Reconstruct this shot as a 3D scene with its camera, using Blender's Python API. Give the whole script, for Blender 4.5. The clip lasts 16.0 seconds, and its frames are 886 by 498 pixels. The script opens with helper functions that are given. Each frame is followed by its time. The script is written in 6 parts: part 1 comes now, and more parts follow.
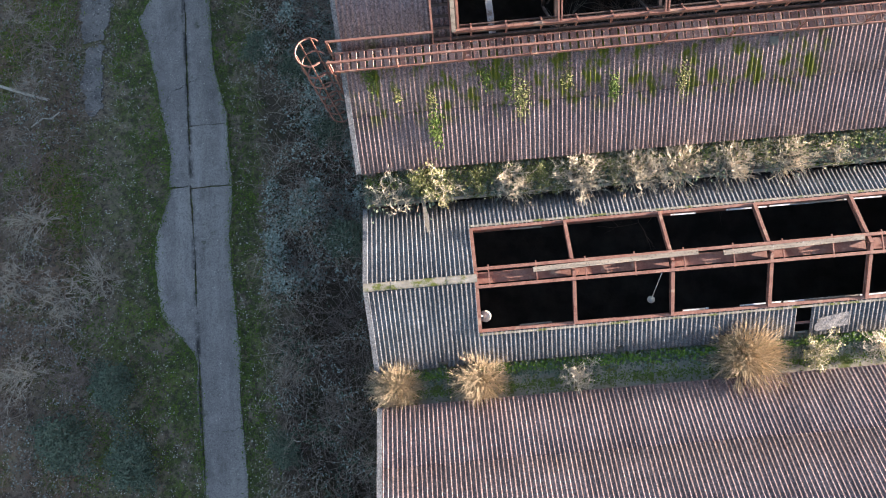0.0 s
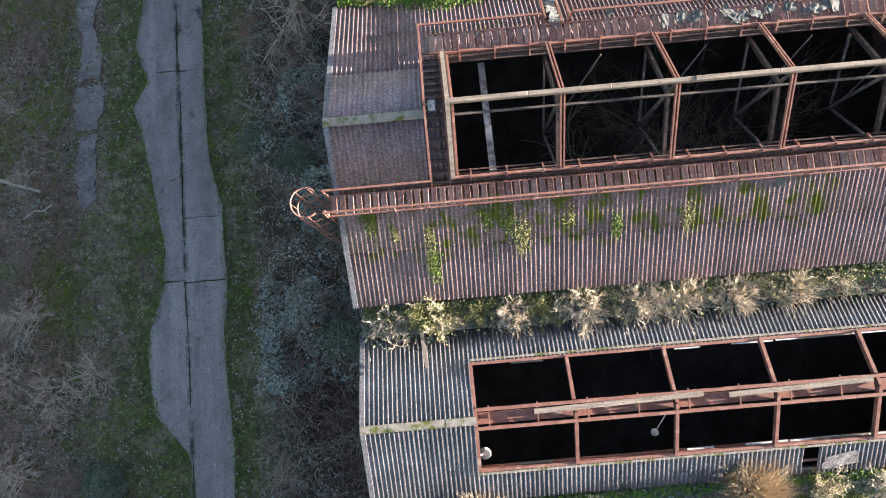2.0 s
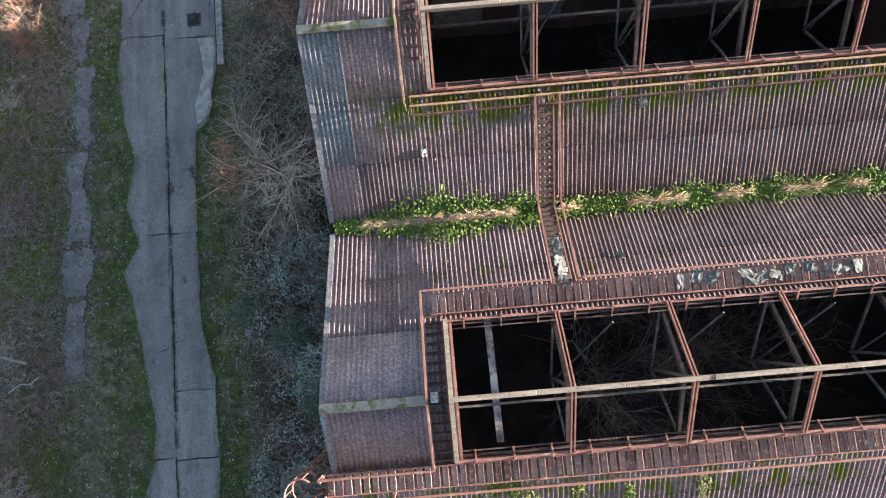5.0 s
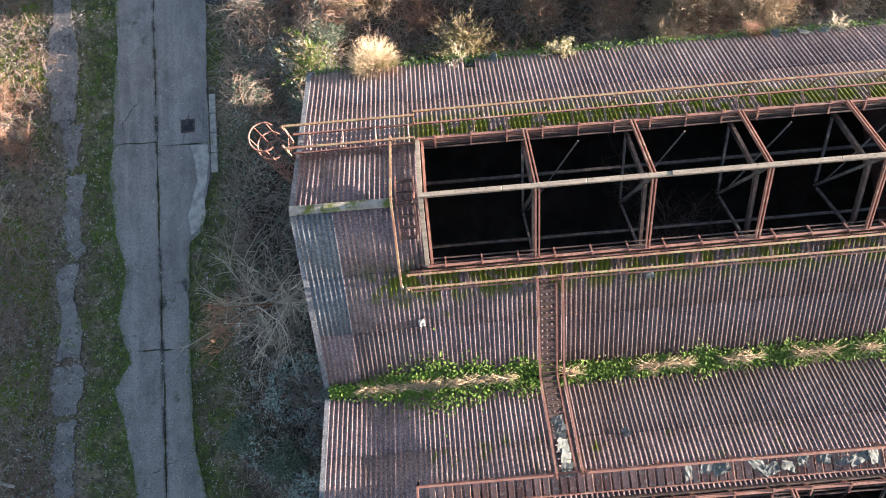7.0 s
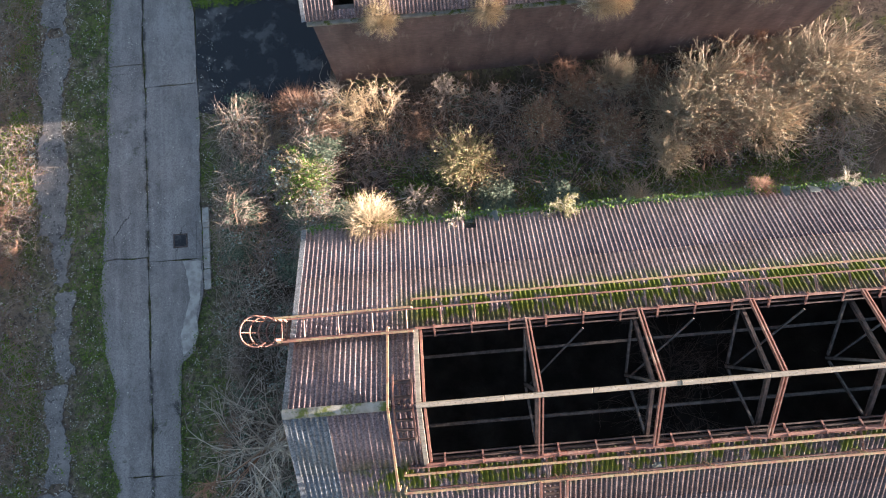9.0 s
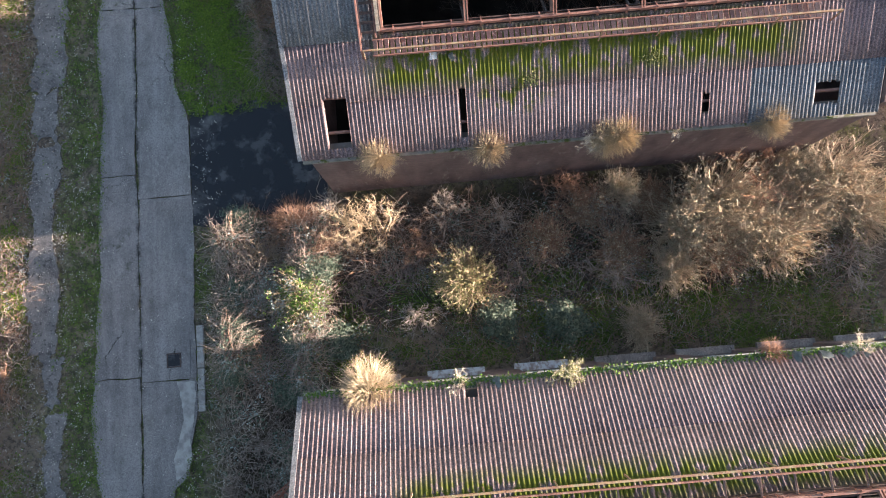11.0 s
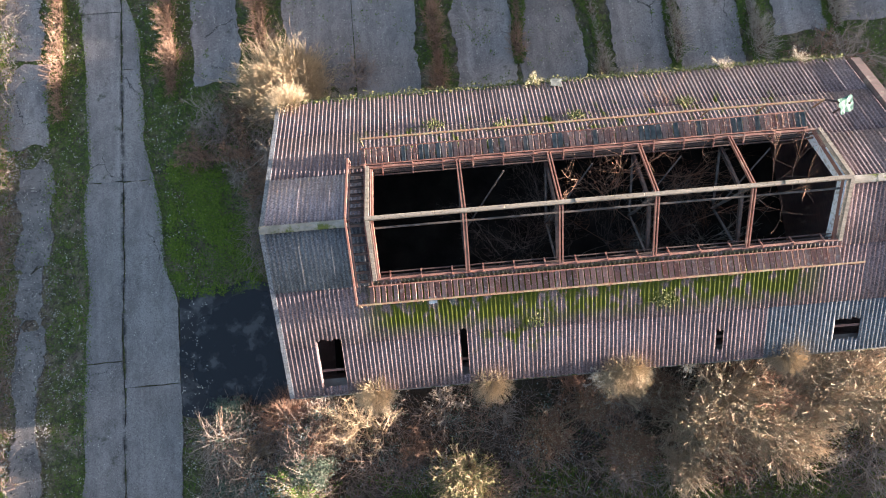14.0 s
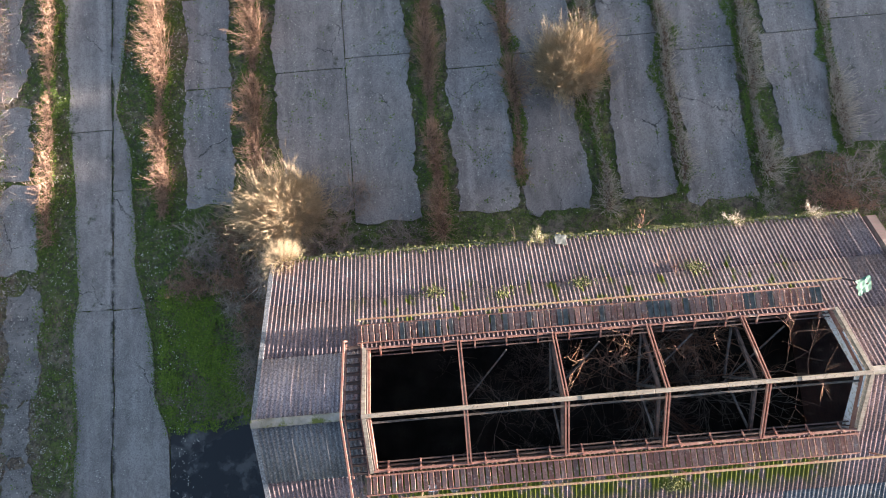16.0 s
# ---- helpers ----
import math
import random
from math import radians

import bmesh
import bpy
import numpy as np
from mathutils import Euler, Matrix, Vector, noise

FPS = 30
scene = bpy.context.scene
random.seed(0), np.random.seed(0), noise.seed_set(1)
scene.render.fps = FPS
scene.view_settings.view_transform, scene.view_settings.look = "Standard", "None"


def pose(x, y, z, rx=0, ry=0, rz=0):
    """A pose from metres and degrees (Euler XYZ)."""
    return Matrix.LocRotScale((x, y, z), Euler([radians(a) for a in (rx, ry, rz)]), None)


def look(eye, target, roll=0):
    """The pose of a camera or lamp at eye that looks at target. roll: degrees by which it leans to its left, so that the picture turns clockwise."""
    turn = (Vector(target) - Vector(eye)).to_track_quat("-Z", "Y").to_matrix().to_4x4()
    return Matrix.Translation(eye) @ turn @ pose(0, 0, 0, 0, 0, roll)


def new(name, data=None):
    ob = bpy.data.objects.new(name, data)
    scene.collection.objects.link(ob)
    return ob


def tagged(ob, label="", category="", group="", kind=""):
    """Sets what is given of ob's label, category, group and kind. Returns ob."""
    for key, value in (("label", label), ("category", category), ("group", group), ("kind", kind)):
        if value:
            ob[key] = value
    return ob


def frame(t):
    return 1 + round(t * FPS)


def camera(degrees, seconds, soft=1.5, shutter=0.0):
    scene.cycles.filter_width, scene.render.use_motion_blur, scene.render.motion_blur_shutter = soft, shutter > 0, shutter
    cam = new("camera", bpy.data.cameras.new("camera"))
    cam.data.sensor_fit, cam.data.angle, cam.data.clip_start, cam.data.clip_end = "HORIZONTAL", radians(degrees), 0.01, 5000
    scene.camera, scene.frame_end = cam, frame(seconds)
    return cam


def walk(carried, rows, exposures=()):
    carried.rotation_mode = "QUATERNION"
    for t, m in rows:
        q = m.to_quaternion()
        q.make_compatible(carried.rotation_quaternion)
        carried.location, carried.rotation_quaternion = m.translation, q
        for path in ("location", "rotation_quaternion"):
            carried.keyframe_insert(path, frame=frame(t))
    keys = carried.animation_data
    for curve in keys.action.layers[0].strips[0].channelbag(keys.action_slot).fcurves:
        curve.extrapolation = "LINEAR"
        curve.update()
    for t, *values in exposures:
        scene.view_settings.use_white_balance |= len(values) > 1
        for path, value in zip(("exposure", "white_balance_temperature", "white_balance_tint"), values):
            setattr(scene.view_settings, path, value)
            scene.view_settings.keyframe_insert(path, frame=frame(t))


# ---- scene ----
cam = camera(70.0, 16.0, soft=1.0)
METRES, EYE, TILT, LEAN, TURN = 43.0, 29.4, -83.5, 1.2, -5.0
ROWS = [
    (0.0, 0.0000, 0.0000, 0.0000, 0.00, 0.00, -0.00),
    (0.5, -0.0014, 0.0016, 0.0229, -0.02, 0.09, -0.01),
    (1.0, -0.0021, 0.0039, 0.0477, -0.02, 0.14, -0.01),
    (1.5, -0.0019, 0.0071, 0.0728, -0.11, 0.28, -0.04),
    (2.0, -0.0004, 0.0110, 0.1000, -0.14, 0.34, -0.04),
    (2.5, -0.0007, 0.0141, 0.1286, -0.19, 0.48, -0.07),
    (3.0, -0.0019, 0.0180, 0.1589, -0.23, 0.56, -0.07),
    (3.5, -0.0040, 0.0217, 0.1895, -0.31, 0.63, -0.10),
    (4.0, -0.0040, 0.0253, 0.2206, -0.34, 0.66, -0.11),
    (6.5, -0.0044, 0.0439, 0.3722, -0.32, 0.83, -0.09),
    (7.0, -0.0035, 0.0475, 0.4031, -0.34, 0.97, -0.13),
    (7.5, -0.0032, 0.0507, 0.4350, -0.42, 1.08, -0.16),
    (8.0, -0.0034, 0.0544, 0.4669, -0.46, 1.17, -0.17),
    (8.5, -0.0042, 0.0581, 0.4985, -0.48, 1.22, -0.17),
    (9.0, -0.0047, 0.0621, 0.5292, -0.51, 1.25, -0.18),
    (11.5, -0.0062, 0.0782, 0.6857, -0.63, 1.60, -0.13),
    (12.0, -0.0056, 0.0816, 0.7171, -0.60, 1.73, -0.13),
    (12.5, -0.0053, 0.0855, 0.7503, -0.56, 1.74, -0.11),
    (13.0, -0.0068, 0.0885, 0.7817, -0.66, 1.97, -0.12),
    (13.5, -0.0072, 0.0926, 0.8145, -0.63, 2.11, -0.16),
    (14.0, -0.0078, 0.0962, 0.8486, -0.73, 2.24, -0.16),
    (14.5, -0.0071, 0.1003, 0.8838, -0.71, 2.41, -0.18),
    (15.0, -0.0068, 0.1046, 0.9181, -0.76, 2.58, -0.20),
    (15.5, -0.0083, 0.1079, 0.9513, -0.77, 2.70, -0.22),
    (16.0, -0.0090, 0.1113, 0.9846, -0.80, 2.75, -0.22),
]
walk(cam, [(t, pose(0, 0, EYE, TILT, LEAN, TURN) @ pose(METRES * x, METRES * y, METRES * z, 90 + pitch, roll, yaw)) for t, x, y, z, yaw, pitch, roll in ROWS], exposures=((0.0, 2.9, 6350.0, 17.0), (16.0, 2.9, 6350.0, 17.0)))

# ---- light ----
SUN_EL, SUN_AZ = 6.2, 1.5          # degrees: elevation; turn from +x towards +y
world = bpy.data.worlds.new("sky")
scene.world = world
world.use_nodes = True
wn = world.node_tree.nodes
sky = wn.new("ShaderNodeTexSky")
sky.sky_type, sky.sun_disc = "NISHITA", False
sky.sun_elevation, sky.sun_rotation = radians(SUN_EL), radians(90 - SUN_AZ)
sky.air_density, sky.dust_density, sky.ozone_density = 1.0, 1.6, 1.1
world.node_tree.links.new(sky.outputs[0], wn["Background"].inputs[0])
wn["Background"].inputs[1].default_value = 0.076
sun_data = bpy.data.lights.new("sun", "SUN")
sun_data.energy, sun_data.angle, sun_data.color = 5.5, radians(0.6), (1.0, 0.86, 0.70)
sun = new("sun", sun_data)
ce, se = math.cos(radians(SUN_EL)), math.sin(radians(SUN_EL))
sun.matrix_world = look(Vector((ce * math.cos(radians(SUN_AZ)), ce * math.sin(radians(SUN_AZ)), se)) * 80, (0, 0, 0))

# ---- materials ----


class Mat:
    """A node material with a small vocabulary."""

    def __init__(self, name, rough=0.9, metal=0.0):
        self.m = bpy.data.materials.new(name)
        self.m.use_nodes = True
        self.t = self.m.node_tree
        self.b = self.t.nodes["Principled BSDF"]
        self.b.inputs["Roughness"].default_value = rough
        self.b.inputs["Metallic"].default_value = metal
        self.b.inputs["Specular IOR Level"].default_value = 0.25
        self.pos = self.t.nodes.new("ShaderNodeNewGeometry").outputs["Position"]

    def node(self, kind, **sets):
        n = self.t.nodes.new(kind)
        for k, v in sets.items():
            n.inputs[k.replace("_", " ")].default_value = v
        return n

    def link(self, a, b):
        self.t.links.new(a, b)

    def noise(self, scale, detail=4.0, rough=0.6, stretch=(1, 1, 1), shift=(0, 0, 0)):
        mp = self.t.nodes.new("ShaderNodeMapping")
        mp.inputs["Scale"].default_value = stretch
        mp.inputs["Location"].default_value = shift
        self.link(self.pos, mp.inputs[0])
        n = self.node("ShaderNodeTexNoise", Scale=scale, Detail=detail, Roughness=rough)
        self.link(mp.outputs[0], n.inputs["Vector"])
        return n.outputs[0]

    def ramp(self, v, a, b, lo=0.0, hi=1.0):
        r = self.node("ShaderNodeMapRange", From_Min=a, From_Max=b, To_Min=lo, To_Max=hi)
        self.link(v, r.inputs[0])
        return r.outputs[0]

    def mul(self, a, b):
        n = self.t.nodes.new("ShaderNodeMath")
        n.operation = "MULTIPLY"
        for k, v in ((0, a), (1, b)):
            if isinstance(v, (int, float)):
                n.inputs[k].default_value = v
            else:
                self.link(v, n.inputs[k])
        return n.outputs[0]

    def mix(self, f, a, b, blend="MIX"):
        n = self.t.nodes.new("ShaderNodeMix")
        n.data_type, n.blend_type = "RGBA", blend
        if isinstance(f, (int, float)):
            n.inputs[0].default_value = f
        else:
            self.link(f, n.inputs[0])
        for k, v in ((6, a), (7, b)):
            if isinstance(v, tuple):
                n.inputs[k].default_value = (*v, 1)
            else:
                self.link(v, n.inputs[k])
        return n.outputs[2]

    def random(self):
        return self.t.nodes.new("ShaderNodeObjectInfo").outputs["Random"]

    def island(self):
        return self.t.nodes.new("ShaderNodeNewGeometry").outputs["Random Per Island"]

    def band(self, axis, lo, hi, soft):
        """1 between lo and hi of a world axis."""
        s = self.t.nodes.new("ShaderNodeSeparateXYZ")
        self.link(self.pos, s.inputs[0])
        v = s.outputs[axis]
        return self.mul(self.ramp(v, lo - soft, lo + soft), self.ramp(v, hi - soft, hi + soft, 1.0, 0.0))

    def done(self, color, bump=None, strength=0.3, dist=0.01, rough=None):
        if isinstance(color, tuple):
            self.b.inputs["Base Color"].default_value = (*color, 1)
        else:
            self.link(color, self.b.inputs["Base Color"])
        if bump is not None:
            n = self.node("ShaderNodeBump", Strength=strength, Distance=dist)
            self.link(bump, n.inputs["Height"])
            self.link(n.outputs[0], self.b.inputs["Normal"])
        if rough is not None:
            self.link(rough, self.b.inputs["Roughness"])
        return self.m


def roofing(name, low, high, moss=(), spots=0.5):
    """Weathered fibre-cement sheet: tone per sheet, streaks down the slope, pale lichen, moss in world bands (x0, x1, y0, y1)."""
    k = Mat(name, 0.92)
    c = k.mix(k.random(), low, high)
    c = k.mix(k.ramp(k.noise(1.3, 5), 0.35, 0.7, 0, 0.75), c, tuple(v * 0.55 for v in low))
    c = k.mix(k.ramp(k.noise(9.0, 3, 0.6, (1, 0.12, 0.12)), 0.45, 0.75, 0, 0.55), c, tuple(v * 1.35 for v in high))
    lichen = k.mul(k.ramp(k.noise(26, 2), 0.64, 0.7), spots)
    c = k.mix(lichen, c, (0.5, 0.48, 0.44))
    c = k.mix(k.mul(k.ramp(k.noise(7, 5, 0.7), 0.6, 0.66), 0.5), c, (0.07, 0.06, 0.06))
    c = k.mix(k.ramp(k.noise(17, 3, 0.6), 0.47, 0.6, 0, 0.75), c, tuple(v * 0.42 for v in low))
    c = k.mix(k.ramp(k.noise(21, 3, 0.6, (1, 0.6, 1), (3, 8, 2)), 0.55, 0.65, 0, 0.6), c, tuple(v * 1.55 for v in high))
    grime = k.ramp(k.noise(38, 4), 0.46, 0.72, 0, 0.6)
    c = k.mix(grime, c, (0.05, 0.045, 0.045))
    for x0, x1, y0, y1, amount in moss:
        area = k.mul(k.band(0, x0, x1, 0.6), k.band(1, y0, y1, 0.25))
        patch = k.mul(area, k.ramp(k.noise(2.4, 5, 0.65, (1, 0.5, 1)), 0.62 - amount * 0.3, 0.72 - amount * 0.3))
        c = k.mix(patch, c, k.mix(k.noise(14, 3), (0.03, 0.05, 0.008), (0.16, 0.17, 0.02)))
    return k.done(c, k.noise(60, 4), 0.5, 0.006)


roof_brown = roofing("brown_fibre_cement", (0.215, 0.152, 0.157), (0.35, 0.258, 0.26), moss=(
    (-2.5, 12.5, 6.5, 8.6, 0.42), (0.5, 16.0, 23.2, 24.2, 0.75), (-1.2, 17.0, 18.4, 19.4, 0.6), (-0.5, 5.0, 16.9, 19.0, 0.1),
    (0.4, 15.5, 37.3, 38.9, 0.75), (4.0, 6.5, 36.3, 38.0, 0.45), (0.4, 16.0, 43.0, 45.0, 0.25), (0.2, 14.0, 13.3, 14.2, 0.2)))
roof_grey = roofing("grey_fibre_cement", (0.17, 0.175, 0.19), (0.27, 0.27, 0.285))
# lilac tone puts sky-lit shade into the sheets west of the rooflights
roof_lilac_shade = roofing("lilac_shade_fibre_cement", (0.37, 0.30, 0.315), (0.49, 0.41, 0.43))
# the brown sheet colours scaled darker, for lower rows along the valley
roof_dark = roofing("darker_brown_fibre_cement", (0.15, 0.108, 0.106), (0.25, 0.188, 0.182), moss=((-1.2, 17.0, 18.45, 19.4, 0.6),))
roof_blue = roofing("bluish_fibre_cement", (0.17, 0.185, 0.21), (0.26, 0.275, 0.30), spots=0.8)

k = Mat("ridge_capping", 0.9)
c = k.mix(k.ramp(k.noise(3, 5), 0.35, 0.7), (0.36, 0.34, 0.31), (0.2, 0.19, 0.16))
c = k.mix(k.ramp(k.noise(2.5, 5, 0.7), 0.5, 0.6), c, (0.11, 0.13, 0.035))
ridge_mat = k.done(c, k.noise(50), 0.5)

k = Mat("red_oxide_steel", 0.7)
c = k.mix(k.ramp(k.noise(4, 5), 0.35, 0.7), (0.22, 0.105, 0.085), (0.32, 0.175, 0.14))
c = k.mix(k.ramp(k.noise(18, 4), 0.58, 0.7), c, (0.13, 0.05, 0.03))
c = k.mix(k.ramp(k.noise(2.2, 3, 0.5, (1, 1, 1), (5, 3, 1)), 0.6, 0.72, 0, 0.6), c, (0.5, 0.36, 0.28))
steel = k.done(c, k.noise(70), 0.4, 0.004)

k = Mat("lichened_steel", 0.8)
c = k.mix(k.ramp(k.noise(1.1, 4), 0.38, 0.62), (0.27, 0.135, 0.10), (0.33, 0.215, 0.13))
c = k.mix(k.ramp(k.noise(5, 5, 0.7), 0.48, 0.62, 0, 0.8), c, (0.34, 0.31, 0.18))
c = k.mix(k.ramp(k.noise(16, 4), 0.57, 0.68), c, (0.12, 0.07, 0.04))
steel_lichen = k.done(c, k.noise(70), 0.4, 0.004)

k = Mat("rusty_deck", 0.8)
c = k.mix(k.random(), (0.25, 0.14, 0.115), (0.46, 0.30, 0.25))
c = k.mix(k.ramp(k.noise(8, 4), 0.55, 0.64), c, (0.54, 0.42, 0.34))
deck_steel = k.done(k.mix(k.ramp(k.noise(20, 4), 0.5, 0.7, 0, 0.6), c, (0.08, 0.045, 0.035)), k.noise(60), 0.4, 0.005)

k = Mat("dark_steel", 0.75)
steel_dark = k.done(k.mix(k.ramp(k.noise(6, 4), 0.4, 0.7), (0.06, 0.045, 0.042), (0.14, 0.095, 0.085)), k.noise(60), 0.4, 0.004)

k = Mat("dusty_grey_steel", 0.8)
steel_dusty = k.done(k.mix(k.ramp(k.noise(5, 4), 0.4, 0.7), (0.07, 0.06, 0.056), (0.16, 0.14, 0.13)), k.noise(60), 0.4, 0.004)

k = Mat("weathered_timber", 0.9)
c = k.mix(k.ramp(k.noise(3, 5, 0.6, (0.3, 4, 4)), 0.35, 0.7), (0.36, 0.315, 0.26), (0.19, 0.165, 0.14))
c = k.mix(k.ramp(k.noise(9, 3), 0.62, 0.72, 0, 0.7), c, (0.46, 0.44, 0.40))
c = k.mix(k.ramp(k.noise(14, 4, 0.7), 0.56, 0.64, 0, 0.8), c, (0.09, 0.075, 0.06))
timber = k.done(c, k.noise(30, 3, 0.6, (0.2, 4, 4)), 0.6, 0.006)

k = Mat("flaking_white_paint", 0.6)
white_paint = k.done(k.mix(k.ramp(k.noise(8, 4), 0.5, 0.62), (0.66, 0.7, 0.74), (0.42, 0.42, 0.4)), k.noise(40), 0.3)

k = Mat("felt_scraps", 0.8)
felt = k.done(k.mix(k.ramp(k.noise(5, 4), 0.35, 0.65), (0.075, 0.09, 0.09), (0.18, 0.195, 0.19)), k.noise(30), 0.4)

k = Mat("torn_green_sheet", 0.7)
green_cloth = k.done(k.mix(k.noise(5, 4), (0.03, 0.11, 0.085), (0.075, 0.19, 0.15)), k.noise(20), 0.4)

k = Mat("soot_brick", 0.95)
tex = k.node("ShaderNodeTexBrick", Scale=1.0, Mortar_Size=0.01, Brick_Width=0.225, Row_Height=0.075)
tex.inputs["Color1"].default_value, tex.inputs["Color2"].default_value = (0.27, 0.18, 0.175, 1), (0.20, 0.138, 0.138, 1)
tex.inputs["Mortar"].default_value = (0.2, 0.17, 0.15, 1)
sx = k.t.nodes.new("ShaderNodeSeparateXYZ")
k.link(k.pos, sx.inputs[0])
ad = k.t.nodes.new("ShaderNodeMath")
k.link(sx.outputs[0], ad.inputs[0])
k.link(sx.outputs[1], ad.inputs[1])
cx = k.t.nodes.new("ShaderNodeCombineXYZ")
k.link(ad.outputs[0], cx.inputs[0])
k.link(sx.outputs[2], cx.inputs[1])
k.link(cx.outputs[0], tex.inputs["Vector"])
c = k.mix(k.ramp(k.noise(0.9, 5, 0.6, (1, 1, 0.35)), 0.42, 0.7, 0, 0.7), tex.outputs[0], (0.08, 0.06, 0.058))
c = k.mix(k.ramp(k.noise(3, 4, 0.6, (1, 1, 0.3)), 0.6, 0.72, 0, 0.6), c, (0.36, 0.31, 0.27))
brick = k.done(c, tex.outputs[1], 0.6, -0.006)

k = Mat("rendered_panel", 0.85)
panel_pale = k.done(k.mix(k.ramp(k.noise(2.5, 5), 0.4, 0.65), (0.62, 0.60, 0.56), (0.30, 0.26, 0.24)), k.noise(40), 0.3)
k = Mat("blue_grey_paint", 0.8)
panel_blue = k.done(k.mix(k.ramp(k.noise(5, 5), 0.45, 0.6), (0.52, 0.57, 0.62), (0.28, 0.24, 0.23)), k.noise(40), 0.3)

k = Mat("old_concrete", 0.9)
big = k.ramp(k.noise(0.35, 5), 0.35, 0.68)
c = k.mix(big, (0.17, 0.152, 0.152), (0.305, 0.275, 0.27))
c = k.mix(k.ramp(k.noise(2.2, 5, 0.65, (1, 0.35, 1)), 0.42, 0.72, 0, 0.55), c, (0.38, 0.36, 0.34))
c = k.mix(k.ramp(k.noise(5.5, 5), 0.54, 0.68, 0, 0.35), c, (0.09, 0.08, 0.078))
c = k.mix(k.ramp(k.noise(1.5, 3, 0.5, (1, 0.05, 1), (2, 0, 6)), 0.48, 0.66, 0, 0.55), c, (0.42, 0.39, 0.375))
c = k.mix(k.ramp(k.noise(0.9, 5, 0.7, (1.6, 0.25, 1), (4, 1, 0)), 0.52, 0.66, 0, 0.6), c, (0.36, 0.335, 0.31))
c = k.mix(k.ramp(k.random(), 0.0, 1.0, 0, 0.35), c, (0.12, 0.11, 0.112))
c = k.mix(k.ramp(k.noise(33, 2), 0.68, 0.73, 0, 0.7), c, (0.4, 0.39, 0.36))
vor = k.node("ShaderNodeTexVoronoi", Scale=0.32)
vor.feature = "DISTANCE_TO_EDGE"
wob = k.t.nodes.new("ShaderNodeVectorMath")
wob.operation = "MULTIPLY_ADD"
wn1 = k.node("ShaderNodeTexNoise", Scale=1.4, Detail=6.0, Roughness=0.65)
k.link(k.pos, wn1.inputs["Vector"])
wob.inputs[1].default_value = (0.9, 0.9, 0.0)
k.link(wn1.outputs["Color"], wob.inputs[0])
k.link(k.pos, wob.inputs[2])
k.link(wob.outputs[0], vor.inputs["Vector"])
crack = k.mul(k.ramp(vor.outputs[0], 0.002, 0.009, 1.0, 0.0), k.ramp(k.noise(0.3, 2, 0.5, (1, 1, 1), (3, 9, 0)), 0.55, 0.62))
c = k.mix(crack, c, (0.03, 0.03, 0.028))
c = k.mix(k.ramp(k.noise(15, 4, 0.75), 0.48, 0.62, 0, 0.6), c, (0.085, 0.077, 0.077))
c = k.mix(k.ramp(k.noise(24, 3, 0.7, (1, 1, 1), (9, 4, 0)), 0.55, 0.64, 0, 0.7), c, (0.44, 0.41, 0.39))
c = k.mix(k.ramp(k.noise(1.0, 6, 0.75, (1, 0.6, 1), (1, 7, 0)), 0.52, 0.66, 0, 0.5), c, (0.12, 0.107, 0.105))
joint = k.mul(k.band(0, -12.1, -11.9, 0.06), k.ramp(k.noise(0.8, 5, 0.75), 0.44, 0.58, 0, 0.9))
c = k.mix(joint, c, (0.03, 0.028, 0.028))
moss = k.mul(k.ramp(k.noise(0.7, 6, 0.7, (1, 1, 1), (2, 5, 0)), 0.62, 0.7), 0.8)
c = k.mix(moss, c, (0.05, 0.055, 0.03))
concrete = k.done(c, k.noise(45, 5), 0.35, 0.008)

k = Mat("pale_concrete", 0.9)
pale_concrete = k.done(k.mix(k.ramp(k.noise(3, 5), 0.4, 0.65), (0.42, 0.395, 0.37), (0.26, 0.24, 0.23)), k.noise(40, 5), 0.4, 0.01)

k = Mat("broken_asphalt", 0.95)
c = k.mix(k.ramp(k.noise(1.2, 5), 0.35, 0.7), (0.125, 0.115, 0.112), (0.245, 0.225, 0.215))
c = k.mix(k.ramp(k.noise(22, 3), 0.58, 0.66, 0, 0.85), c, (0.36, 0.34, 0.32))
c = k.mix(k.ramp(k.noise(6, 5, 0.7), 0.55, 0.63, 0, 0.8), c, (0.05, 0.047, 0.045))
asphalt = k.done(c, k.noise(30, 5), 0.6, 0.015)

k = Mat("standing_water", 0.08)
k.b.inputs["Specular IOR Level"].default_value = 0.5
shoal = k.ramp(k.noise(0.75, 5, 0.6), 0.52, 0.66)
water = k.done(k.mix(shoal, (0.012, 0.013, 0.016), (0.075, 0.073, 0.075)), k.noise(6, 2), 0.02, 0.01, k.ramp(shoal, 0.0, 1.0, 0.07, 0.5))

k = Mat("wet_asphalt", 0.5)
shoal = k.ramp(k.noise(0.9, 6, 0.65), 0.5, 0.7)
wet_asphalt = k.done(k.mix(shoal, (0.03, 0.03, 0.034), (0.16, 0.155, 0.155)), k.noise(30, 5), 0.3, 0.008, k.ramp(shoal, 0.0, 1.0, 0.3, 0.9))

